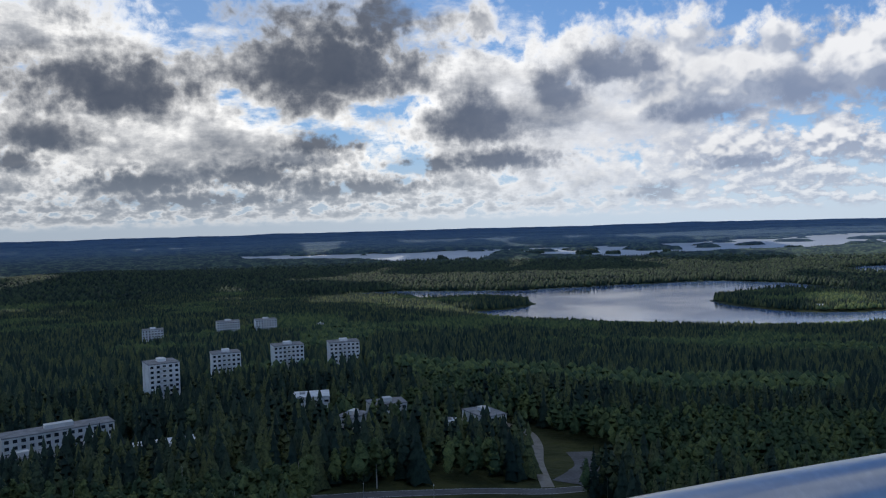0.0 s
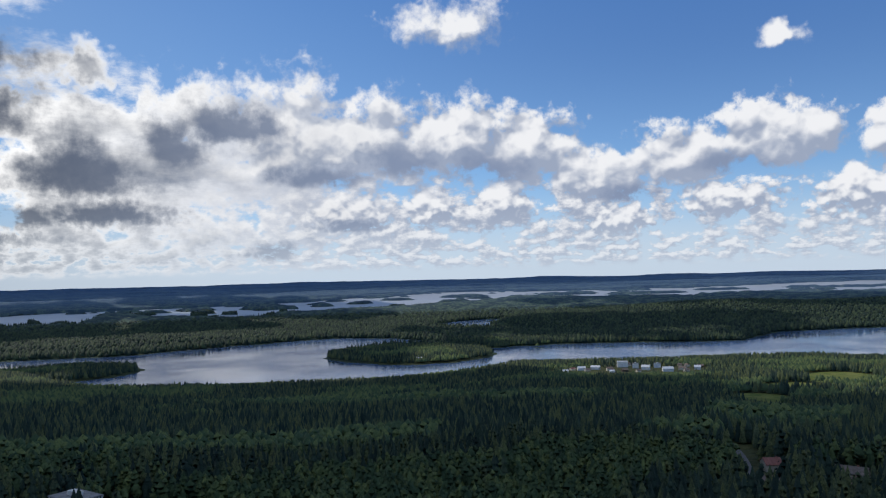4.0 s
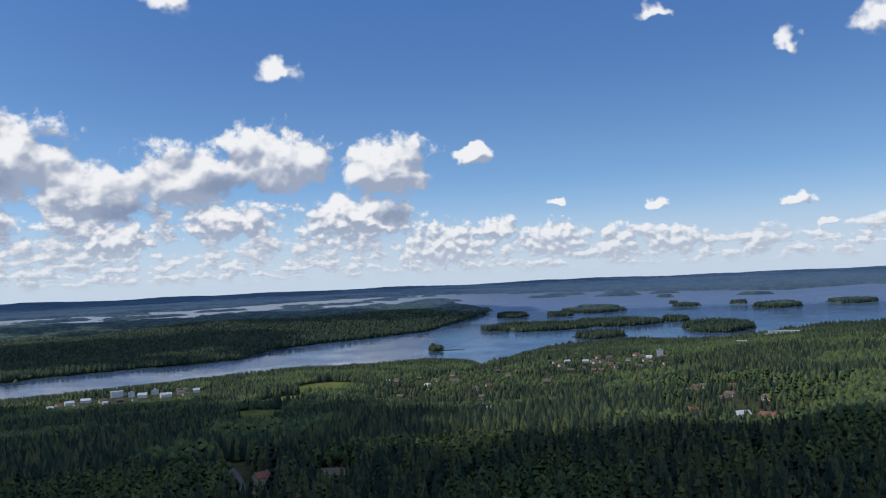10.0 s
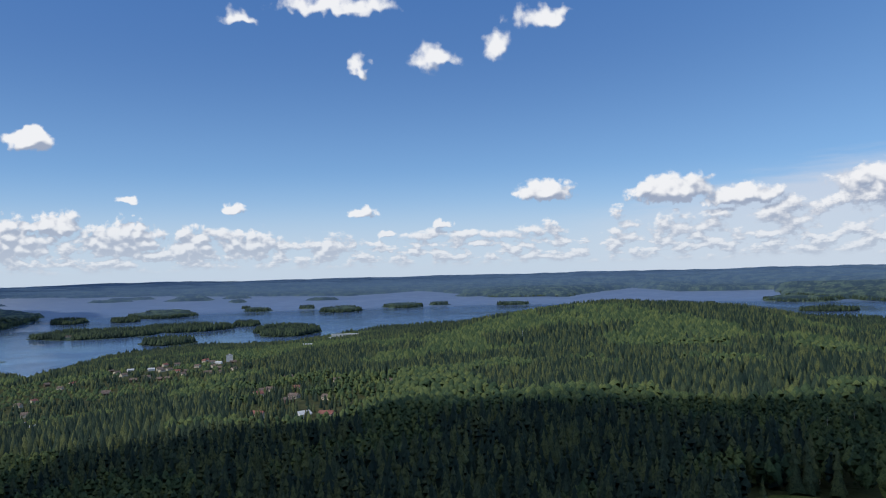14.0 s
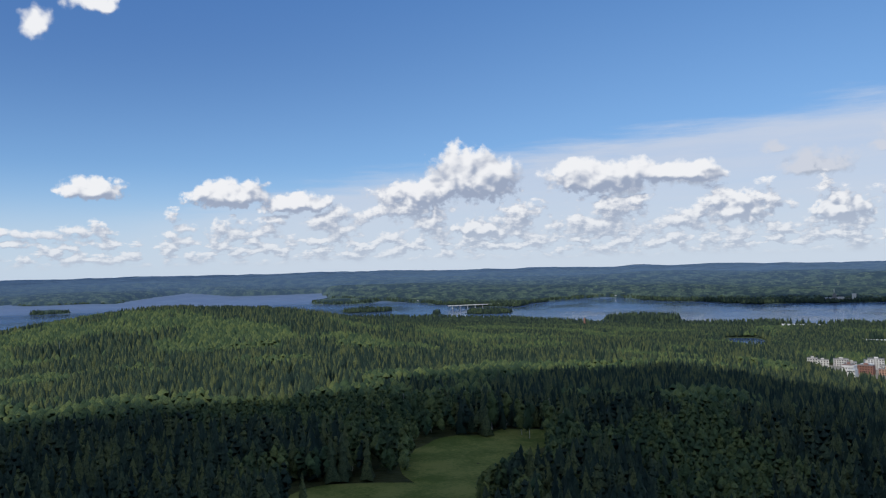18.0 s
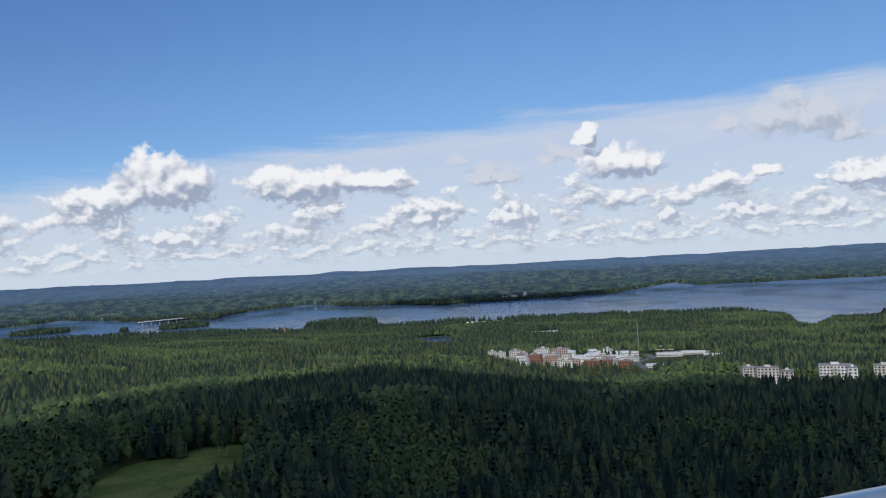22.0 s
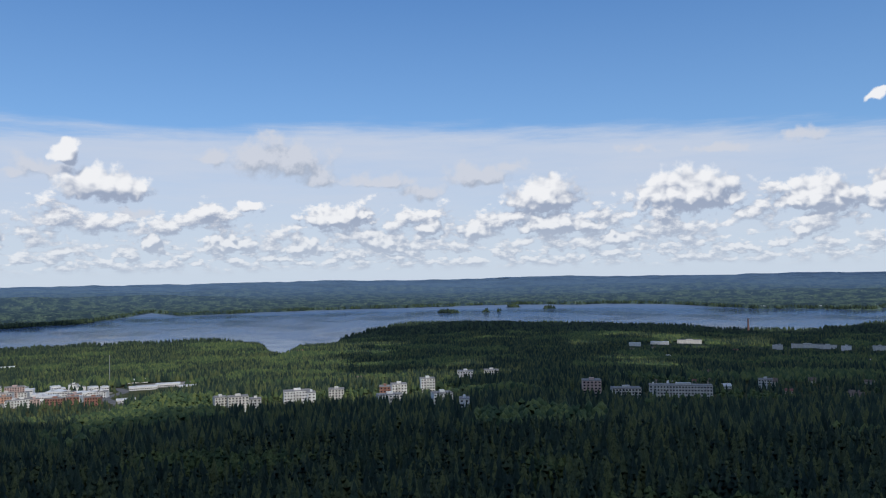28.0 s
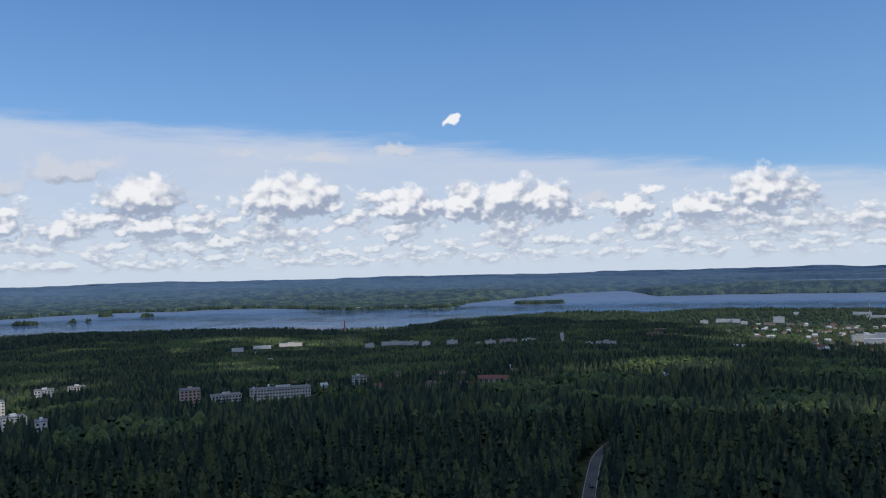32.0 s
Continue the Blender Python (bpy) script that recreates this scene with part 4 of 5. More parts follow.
CITY_LOW = [(-216.1, 902, 24, 12, 9, 0, "redhouse"), (-207.5, 2156, 19, 11, 10, 0, "slab"), (-209.5, 1060, 8, 9, 9, 0, "house"), 
    (-207.0, 1030, 13, 10, 10, 0, "house"), (-222.2, 762, 12, 10, 7, 0, "house"), (-221.2, 762, 10, 10, 7, 0, "redhouse"), 
    (-228.1, 1996, 41, 12, 11, 0, "redblock"), (-228.5, 2218, 30, 12, 11, 0, "redblock"), (-216.1, 830, 8, 9, 7, 0, "house"), 
    (-211.9, 906, 9, 9, 7, 0, "house"), (-226.6, 770, 8, 9, 7, 0, "house"), (-231.3, 1470, 10, 9, 8, 0, "house")]
STYLES = {
    "tower": ("apartment_building", PANEL, FELT, "white concrete-panel apartment block with a flat roof among trees", "apartment building"),
    "slab": ("apartment_building", CONCRETE, FELT, "low pale concrete apartment building with a flat roof", "apartment building"),
    "redblock": ("apartment_building", RED_BRICK, FELT, "red-brown apartment block with rows of windows", "apartment building"),
    "orangeblock": ("apartment_building", ORANGE, FELT, "orange rendered apartment block with rows of windows", "apartment building"),
    "pinkblock": ("apartment_building", PINK, FELT, "dull pink rendered apartment block among dark trees", "apartment building"),
    "hall": ("commercial_building", PANEL, SHEET, "long low white building with a pale metal roof", "building"),
    "house": ("house", PLASTER, BROWN_ROOF, "small cream house with a brown gable roof", "house"),
    "redhouse": ("house", PLASTER, RED_ROOF, "cream house with a red tiled gable roof", "house"),
    "whitehouse": ("house", PANEL, SHEET, "bright white house with a pale roof between trees", "house"),
    "darkhouse": ("house", DARK_WOOD, BROWN_ROOF, "dark timber house with a brown roof", "house"),
}
CLEARED = []            # x, y, radius: where no trees stand
SHARED = {}


def shared_box(key, *size):
    if key not in SHARED:
        me = bpy.data.meshes.new(key[0])
        bm = boxes(size)
        bm.to_mesh(me)
        bm.free()
        SHARED[key] = me
    return SHARED[key]


def add_windows(parent, w, d, h, storeys, fronts, wide=1.5, tall=1.4):
    """Each window a pane in its frame on the given fronts."""
    lift = h / storeys
    for side in fronts:
        run = w if side in "ns" else d
        count = max(2, int(run / 3.0))
        for s in range(storeys):
            for c in range(count):
                u = -run / 2 + run * (c + 0.5) / count
                z = lift * (s + 0.5) - 0.1
                me = shared_box(("window", wide, tall), -wide / 2, -0.07, -tall / 2, wide / 2, 0.04, tall / 2)
                ob = piece("window", me, GLASS, parent)
                turn = {"s": 0, "e": 90, "n": 180, "w": 270}[side]
                ox, oy = {"s": (u, -d / 2), "n": (-u, d / 2), "e": (w / 2, u), "w": (-w / 2, -u)}[side]
                ob.matrix_basis = Matrix.Translation((ox, oy, z)) @ Matrix.Rotation(radians(turn), 4, "Z")


def gable(w, d, h, rise, over=0.5, thick=0.25):
    bm = bmesh.new()
    for s in (-1, 1):
        a = [(-w / 2 - over, s * (d / 2 + over), h - over * rise / (d / 2)), (w / 2 + over, s * (d / 2 + over), h - over * rise / (d / 2)),
             (w / 2 + over, 0, h + rise), (-w / 2 - over, 0, h + rise)]
        lo = [bm.verts.new(p) for p in a]
        hi = [bm.verts.new((p[0], p[1], p[2] + thick)) for p in a]
        bm.faces.new(hi)
        bm.faces.new(lo[::-1])
        for k in range(4):
            bm.faces.new((lo[k], lo[(k + 1) % 4], hi[(k + 1) % 4], hi[k]))
    bmesh.ops.recalc_face_normals(bm, faces=bm.faces)
    return bm


def walls_gable(w, d, h, rise):
    bm = boxes((-w / 2, -d / 2, -3, w / 2, d / 2, h))
    for s in (-1, 1):
        x0, x1 = s * w / 2, s * (w / 2 - 0.25)
        v = [bm.verts.new(p) for p in ((x0, -d / 2, h), (x0, d / 2, h), (x0, 0, h + rise - 0.05), (x1, -d / 2, h), (x1, d / 2, h), (x1, 0, h + rise - 0.05))]
        bm.faces.new(v[:3])
        bm.faces.new(v[3:][::-1])
        bm.faces.new((v[0], v[3], v[5], v[2]))
        bm.faces.new((v[1], v[2], v[5], v[4]))
    bmesh.ops.recalc_face_normals(bm, faces=bm.faces)
    return bm


def build_house(az, r, w, d, h, turn, style, group=""):
    name, wall, roof, label, cat = STYLES[style]
    at = site(az, r)
    q = float(bent(np.array([float(r)]), np.array([0.0]))[0][0])
    base = thing(name, at, az + turn, label, cat, group, q / r)
    px, py = spread(az, r)
    CLEARED.append((float(px), float(py), max(w, d) * 0.62 + 5.0, r))
    if name == "house":
        wallh = h * 0.62
        part("wall", walls_gable(w, d, wallh, h - wallh), wall, base)
        part("roof", gable(w, d, wallh, h - wallh), roof, base)
        part("chimney", boxes((-0.4 + w * 0.2, -0.4, wallh, 0.4 + w * 0.2, 0.4, h + 0.9)), RED_BRICK, base)
        if r < 1000:
            add_windows(base, w, d, wallh, max(1, int(wallh / 2.6)), "se", 1.1, 1.1)
        return
    part("wall", boxes((-w / 2, -d / 2, -4, w / 2, d / 2, h)), wall, base)
    bm = boxes((-w / 2 - 0.25, -d / 2 - 0.25, h, w / 2 + 0.25, d / 2 + 0.25, h + 0.35), (-w / 2 + 0.2, -d / 2 + 0.2, h + 0.35, w / 2 - 0.2, d / 2 - 0.2, h + 0.42))
    part("roof", bm, roof, base)
    if name == "apartment_building":
        part("roof_hatch", boxes((-w * 0.12, -d * 0.15, h + 0.42, w * 0.14, d * 0.2, h + 2.2)), wall, base)
        if r < 1300:
            storeys = max(3, round(h / 2.9))
            add_windows(base, w, d, h, storeys, "se" if turn > 0 else "sw", 1.7, 1.45)
            if style == "tower" and w > 14:
                for s in range(1, storeys):
                    z = h / storeys * s
                    ob = piece("balcony", shared_box(("balcony",), -2.6, -1.3, 0.0, 2.6, 0.0, 1.05), CONCRETE, base, "recessed concrete balcony")
                    ob.location = (0, -d / 2 - 0.02, z)
    else:
        if r < 1500:
            add_windows(base, w, d, h, max(1, int(h / 3.6)), "s", 2.2, 1.2)
        part("roof_vent", boxes((-w * 0.3, -1.0, h + 0.42, -w * 0.3 + 3.0, 1.4, h + 1.6)), GALVANISED, base)


for rows in (WEST_BLOCKS, WEST_ROWS, LAKE_HOUSES, NORTH_HOUSES, TOWN_FRONT, TOWN_BACK, EAST_BLOCKS, EAST_ROWS, CITY_MID, CITY_EDGE, CITY_FAR, CITY_LOW):
    for row in rows:
        build_house(*row)

# scattered houses of the suburbs: heading and distance ranges, how many
rng = random.Random(4)
for a0, a1, r0, r1, count in ((-58, -70, 900, 1550, 16), (-70, -79, 1150, 1750, 34), (-80, -90, 560, 900, 9), (-75, -86, 800, 1200, 14),
                              (-233, -243, 1500, 2900, 60), (-196, -228, 1500, 2150, 26), (-198, -230, 850, 1150, 14), (-36, -47, 1560, 1720, 14), (22, 6, 900, 1500, 12)):
    for _ in range(count):
        az, r = rng.uniform(a0, a1), rng.uniform(r0, r1)
        build_house(az, r, rng.uniform(8, 12), rng.uniform(7, 9), rng.uniform(4.8, 6.5), rng.uniform(-40, 40),
                    rng.choice(("house", "whitehouse", "whitehouse", "redhouse") if a0 == -233 else ("house", "house", "darkhouse", "house", "redhouse", "whitehouse", "darkhouse", "house")), "suburban houses")

# small blocks of the town between its streets
for _ in range(26):
    build_house(rng.uniform(-150.8, -161.4), rng.uniform(1070, 1380), rng.uniform(9, 18), rng.uniform(9, 13), rng.uniform(6, 11), rng.choice((-20, -15, 0, 10)),
                rng.choice(("tower", "slab", "hall", "hall", "pinkblock", "redblock", "tower", "slab", "hall")), "town blocks")

# far houses along the shores
for a0, a1, r0, r1, count in ((-205, -214, 5000, 5300, 16), (-119, -146, 4900, 7400, 64), (-160, -200, 5700, 7600, 30), (-25.5, -26.5, 2060, 2080, 1)):
    for _ in range(count):
        az, r = rng.uniform(a0, a1), rng.uniform(r0, r1)
        while shore(np.array([az]), np.array([r]))[0] < 25:
            az, r = rng.uniform(a0, a1), r + 15
        build_house(az, r, *((rng.uniform(10, 14), 9, 8) if r1 < 3000 else (rng.uniform(14, 34), 14, rng.uniform(8, 13))), rng.uniform(-20, 20), rng.choice(("hall", "hall", "whitehouse", "slab")), "far shore buildings")


def mast(az, r, h, label, thick=0.5, banded=False):
    at = site(az, r)
    q = float(bent(np.array([float(r)]), np.array([0.0]))[0][0]) / r
    base = thing("radio_mast", at, 0, label, "mast", "", q)
    for k in range(6):
        a, b = h * k / 6, h * (k + 1) / 6
        part("mast_section", tube([(0, 0, a, thick * (1 - 0.1 * k)), (0, 0, b, thick * (0.9 - 0.1 * k))], 8), (RED_ROOF if k % 2 else PANEL) if banded else GALVANISED, base)


def chimney(az, r, h, rad, mat, label):
    at = site(az, r)
    q = float(bent(np.array([float(r)]), np.array([0.0]))[0][0]) / r
    base = thing("factory_chimney", at, 0, label, "chimney", "", q)
    part("stack", tube([(0, 0, -3, rad), (0, 0, h - 2, rad * 0.75)], 16), mat, base)
    part("cap", tube([(0, 0, h - 2, rad * 0.85), (0, 0, h, rad * 0.85)], 16), FELT, base)


mast(-161.3, 1360, 52, "slender grey radio mast over the town", 0.8)
mast(-241.7, 3100, 78, "red and white banded radio mast by the lake", 1.6, True)
mast(-99.46, 1190, 24, "thin grey mast standing out of the ridge woods", 0.4)
chimney(-205.8, 2800, 52, 3.2, RED_BRICK, "tall brown brick factory chimney near the shore")
chimney(-135.93, 2680, 30, 4.0, RED_BRICK, "short stout red brick chimney among the woods")


def factory():
    r = 4520.0
    q = float(bent(np.array([r]), np.array([0.0]))[0][0]) / r
    base = thing("pulp_mill", site(-152.4, r), -152.4, "grey pulp mill with boiler house and chimney on the far shore", "factory", "", q * 0.5)
    part("boiler_house", boxes((-20, -15, -3, 20, 15, 62), (-8, -10, 62, 6, 10, 74)), FELT, base)
    part("machine_hall", boxes((20, -14, -3, 90, 14, 34)), CONCRETE, base)
    part("side_hall", boxes((-95, -14, -3, -20, 14, 26)), GALVANISED, base)
    part("digester_house", boxes((160, -12, -3, 200, 12, 66)), CONCRETE, base)
    part("long_hall", boxes((90, -10, -3, 160, 10, 20)), FELT, base)
    part("chimney", tube([(-2, 4, 60, 5), (-2, 4, 112, 3.6)], 14), GALVANISED, base)


factory()


def bridge(az, r, length, turn):
    """A low motorway bridge on piers across the sound."""
    q = float(bent(np.array([float(r)]), np.array([0.0]))[0][0]) / r
    at = site(az, r)
    at.z = float(bent(np.array([float(r)]), np.array([0.0]))[1][0])
    base = thing("road_bridge", at, az + turn, "long pale concrete motorway bridge on piers over the sound", "bridge", "", q)
    part("deck", boxes((-length / 2, -7, 11, length / 2, 7, 13.5)), CONCRETE, base)
    for y in (-6.8, 6.5):
        part("parapet", boxes((-length / 2, y, 13.5, length / 2, y + 0.3, 15)), PANEL, base)
    count = int(length / 45)
    for k in range(count):
        x = -length / 2 + length * (k + 0.5) / count
        part("pier", tube([(x, 0, -8, 2.6), (x, 0, 11, 2.2)], 10), CONCRETE, base)


bridge(-128.6, 4330, 420, 28)


# ---- roads ----
def road(name, rows, width, mat, label, lines=False, step=6.0, lift=0.25):
    """A strip along (heading, distance) points, lying on the land."""
    pts = [Vector((*[float(q) for q in spread(a, r)], 0)) for a, r in rows]
    path = []
    for k in range(len(pts) - 1):
        p0, p1, p2, p3 = pts[max(k - 1, 0)], pts[k], pts[k + 1], pts[min(k + 2, len(pts) - 1)]
        m = max(2, int((p2 - p1).length / step))
        for i in range(m):
            t = i / m
            path.append(0.5 * ((2 * p1) + (p2 - p0) * t + (2 * p0 - 5 * p1 + 4 * p2 - p3) * t * t + (3 * p1 - p0 - 3 * p2 + p3) * t ** 3))
    path.append(pts[-1])

    def strip(off0, off1, up):
        bm = bmesh.new()
        prev = None
        for i, p in enumerate(path):
            d = (path[min(i + 1, len(path) - 1)] - path[max(i - 1, 0)]).normalized()
            side = Vector((d.y, -d.x, 0))
            az = math.degrees(math.atan2(-p.x, p.y))
            az = az - 360 if az > 100 else az
            z = float(relief(np.array([az]), np.array([p.length]))[0]) + up
            cur = [bm.verts.new((*(p + side * o).xy, z)) for o in (off0, off1)]
            low = [bm.verts.new((*(p + side * o).xy, z - 0.2)) for o in (off0, off1)]
            if prev:
                bm.faces.new((prev[0], prev[1], cur[1], cur[0]))
                bm.faces.new((prev[2], prev[0], cur[0], low[0]))
                bm.faces.new((prev[1], prev[3], low[1], cur[1]))
            prev = cur + low
        bmesh.ops.recalc_face_normals(bm, faces=bm.faces)
        return bm
    base = tagged(new(name), label, "road", "", "structure")
    part("carriageway", strip(-width / 2, width / 2, lift), mat, base)
    if lines:
        for o in (-width / 2 + 0.35, width / 2 - 0.35):
            part("edge_line", strip(o - 0.08, o + 0.08, lift + 0.012), LINE_PAINT, base)
    for p in path:
        CLEARED.append((p.x, p.y, width / 2 + 4.0, 0))


road("road_1", [(-220.4, 140), (-221.5, 220), (-222.4, 310), (-223.0, 380), (-223.7, 440), (-225.6, 500), (-229.5, 560)], 6.0, ASPHALT, "straight grey asphalt road through the dark spruce wood", True)
road("road_2", [(16, 286), (10.7, 273), (7.4, 275), (1.6, 281), (-2.6, 288), (-6.8, 293), (-10.9, 306), (-12.8, 318), (-16.5, 350)], 6.5, ASPHALT, "narrow asphalt road curving below the tower", True)
road("road_3", [(-6.6, 298), (-6.0, 335), (-6.0, 372), (-5.2, 402), (-3.0, 425)], 5.0, GRAVEL, "pale gravel track between trees")
road("parking_area", [(-8.2, 306), (-9.6, 330), (-8.8, 360)], 15.0, ASPHALT, "small asphalt parking area beside the road")
road("road_4", [(-48.6, 380), (-48.2, 430), (-47.8, 500), (-47.0, 560)], 5.5, ASPHALT, "residential asphalt street between houses")
road("road_5", [(-161.5, 960), (-161.8, 1040), (-161.0, 1130), (-162.2, 1230), (-161.6, 1330)], 14.0, ASPHALT, "asphalt main street beside the town blocks")
road("road_6", [(-226.8, 820), (-227.8, 880), (-229.0, 930)], 9.0, ASPHALT, "asphalt road below the slope")
for seed, (a0, d0, wa, wr) in enumerate(((-156.2, 1190, 5.0, 110), (-165.0, 1330, 2.6, 60))):
    meadow(a0, d0, wa, wr, seed + 20, GRAVEL, "paved yards and streets between the town blocks", "pavement")
    FIELDS.append((a0, d0, wa, wr))


def car(az, r, turn, paint):
    base = thing("car", site(az, r, 0.26), az + turn, "parked %s saloon car on the asphalt" % paint, "car", "parked cars")
    bm = bmesh.new()
    prof = [(-2.15, 0.35), (-2.15, 0.8), (-1.5, 0.92), (-1.0, 1.42), (0.5, 1.45), (1.1, 0.95), (2.05, 0.8), (2.15, 0.35)]
    a, b = ([bm.verts.new((x, s * (0.86 if z < 1 else 0.7), z)) for x, z in prof] for s in (-1, 1))
    for k in range(len(prof)):
        j = (k + 1) % len(prof)
        bm.faces.new((a[k], a[j], b[j], b[k]))
    bm.faces.new(a[::-1])
    bm.faces.new(b)
    bmesh.ops.recalc_face_normals(bm, faces=bm.faces)
    part("body", bm, CAR_PAINT[paint], base)
    part("windscreen", boxes((0.55, -0.62, 0.98, 0.95, 0.62, 1.34)), GLASS, base)
    for x in (-1.35, 1.35):
        for y in (-0.85, 0.85):
            bm = tube([(0, 0, -0.1, 0.32), (0, 0, 0.1, 0.32)], 14)
            bmesh.ops.rotate(bm, verts=bm.verts, matrix=Matrix.Rotation(radians(90), 3, "X"))
            bmesh.ops.translate(bm, verts=bm.verts, vec=(x, y, 0.32))
            part("wheel", bm, RUBBER, base)


car(-11.0, 303, 30, "white")
car(-10.2, 306, 35, "dark")
car(-222.9, 360, 95, "dark")
car(-4.9, 312, 80, "white")
car(-161.7, 1010, 90, "white")
car(-48.4, 420, 90, "red")


def lamp_post(az, r):
    base = thing("street_lamp", site(az, r), az, "slim grey street lamp beside the road", "street lamp", "street lamps")
    part("pole", tube([(0, 0, -0.5, 0.1), (0, 0, 8.0, 0.06)], 8), GALVANISED, base)
    part("arm", boxes((-0.05, -1.4, 7.9, 0.05, 0.0, 8.0)), GALVANISED, base)
    part("lamp_head", boxes((-0.15, -2.0, 7.86, 0.15, -1.3, 8.02)), PANEL, base)


for az, r in ((1.8, 264), (6.9, 264), (-12.6, 316), (-224.4, 390), (-221.0, 258), (-10.8, 288)):
    lamp_post(az, r)

# ---- woods ----
gen = np.random.default_rng(11)


def spruce_shape(tiers, sides, seed, droop=0.10, tip=0.0):
    """A unit-high spruce of drooping tiers with ragged rims: corners and triangles."""
    g = np.random.default_rng(seed)
    co, tri = [], []
    for k in range(tiers):
        t = k / tiers
        rad = (1 - t) ** 0.72 * 0.195 * g.uniform(0.85, 1.12) + 0.006
        z0 = 0.10 + 0.86 * t
        z1 = min(z0 + (1.0 - z0) * (0.42 if tiers > 3 else 0.8) + 0.05, 1.0)
        base = len(co)
        co.append((0, 0, z1 if k < tiers - 1 else 1.0))
        off = g.uniform(0, 6)
        for i in range(sides):
            a = off + i * math.tau / sides
            q = rad * (g.uniform(0.85, 1.2) if i % 2 == 0 or sides < 7 else g.uniform(0.5, 0.75))
            co.append((q * math.cos(a), q * math.sin(a), z0 - droop * q * 2 + g.uniform(-0.015, 0.015)))
        for i in range(sides):
            tri.append((base, base + 1 + i, base + 1 + (i + 1) % sides))
    return np.array(co), np.array(tri)


def leaf_shape(leaves, seed, wide=0.19, size=0.06):
    """A unit-high leafy crown of single sprays turned every way, denser to the outside."""
    g = np.random.default_rng(seed)
    lobes = [(g.uniform(-0.38, 0.38) * wide, g.uniform(-0.38, 0.38) * wide, z, g.uniform(0.7, 0.95) * wide * k) for z, k in ((0.36, 0.8), (0.48, 0.95), (0.62, 0.9), (0.74, 0.72), (0.86, 0.45))]
    co, tri = [], []
    for x, y, z, r in lobes:      # the close inner foliage of each limb
        b = len(co)
        for d in ((1, 0, 0), (0, 1, 0), (-1, 0, 0), (0, -1, 0), (0, 0, 1.5), (0, 0, -1.2)):
            co.append(tuple(np.array([x, y, z]) + np.array(d) * r * g.uniform(0.8, 1.05)))
        tri += [(b + i, b + (i + 1) % 4, b + 4) for i in range(4)] + [(b + (i + 1) % 4, b + i, b + 5) for i in range(4)]
    for k in range(leaves):
        x, y, z, r = lobes[k % len(lobes)]
        d = g.normal(size=3)
        d /= np.linalg.norm(d)
        c = np.array([x, y, z]) + d * np.array([r, r, r * 1.4]) * g.uniform(0.72, 1.08)
        u = np.cross(d + g.normal(size=3) * 0.5, (0.3, 0.2, 1.0))
        u /= np.linalg.norm(u)
        v = np.cross(d, u)
        e = size * g.uniform(0.7, 1.35)
        b = len(co)
        co += [tuple(c + u * e), tuple(c - u * e * 0.6 + v * e), tuple(c - u * e * 0.5 - v * e * 0.9)]
        tri.append((b, b + 1, b + 2))
    return np.array(co), np.array(tri)


def dome_shape(seed, sides=6):
    """A unit-high leafy crown seen from afar: a lumpy dome."""
    g = np.random.default_rng(seed)
    co = [(0, 0, 1.0)]
    for z, rad in ((0.80, 0.17), (0.48, 0.25), (0.16, 0.17)):
        off = g.uniform(0, 6)
        co += [(rad * k * math.cos(off + i * math.tau / sides), rad * k * math.sin(off + i * math.tau / sides), z + g.uniform(-0.05, 0.05))
               for i, k in enumerate(g.uniform(0.75, 1.25, sides))]
    tri = [(0, 1 + i, 1 + (i + 1) % sides) for i in range(sides)]
    for b in (1, 1 + sides):
        for i in range(sides):
            j = (i + 1) % sides
            tri += [(b + i, b + sides + i, b + sides + j), (b + i, b + sides + j, b + j)]
    return np.array(co), np.array(tri)


def stands(az, r):
    """How leafy (rather than spruce) a place is, 0 to 1."""
    x, y = spread(az, r)
    leaf = fbm(x / 110 + 3, y / 110 + 9, 4, 31) - 0.02
    near = np.exp(-((az + 128) / 26) ** 2 - ((r - 310) / 130) ** 2) * 0.24
    town = np.clip((r - 600) / 500, 0, 1) * 0.03
    return leaf + near + town


SUBURBS = [(-66.0, 1230, 10.0, 420), (-76.0, 1450, 6.0, 350), (-84.0, 760, 6.0, 260), (-238.0, 2300, 7.5, 1000), (-157.5, 1130, 7.0, 240),
           (-212.0, 950, 16.0, 150), (-208.0, 2080, 16.0, 200), (-41.0, 1600, 6.5, 150), (-176.0, 860, 11.0, 110), (-200.0, 800, 9.0, 90)]


def built_up(az, r):
    """How far a place lies in gardens and streets, 0 to 1."""
    thin = np.zeros(len(r))
    for a0, d0, wa, wd in SUBURBS:
        thin = np.maximum(thin, np.clip(1.5 - ((az - a0) / wa) ** 2 - ((r - d0) / wd) ** 2, 0, 1))
    return thin


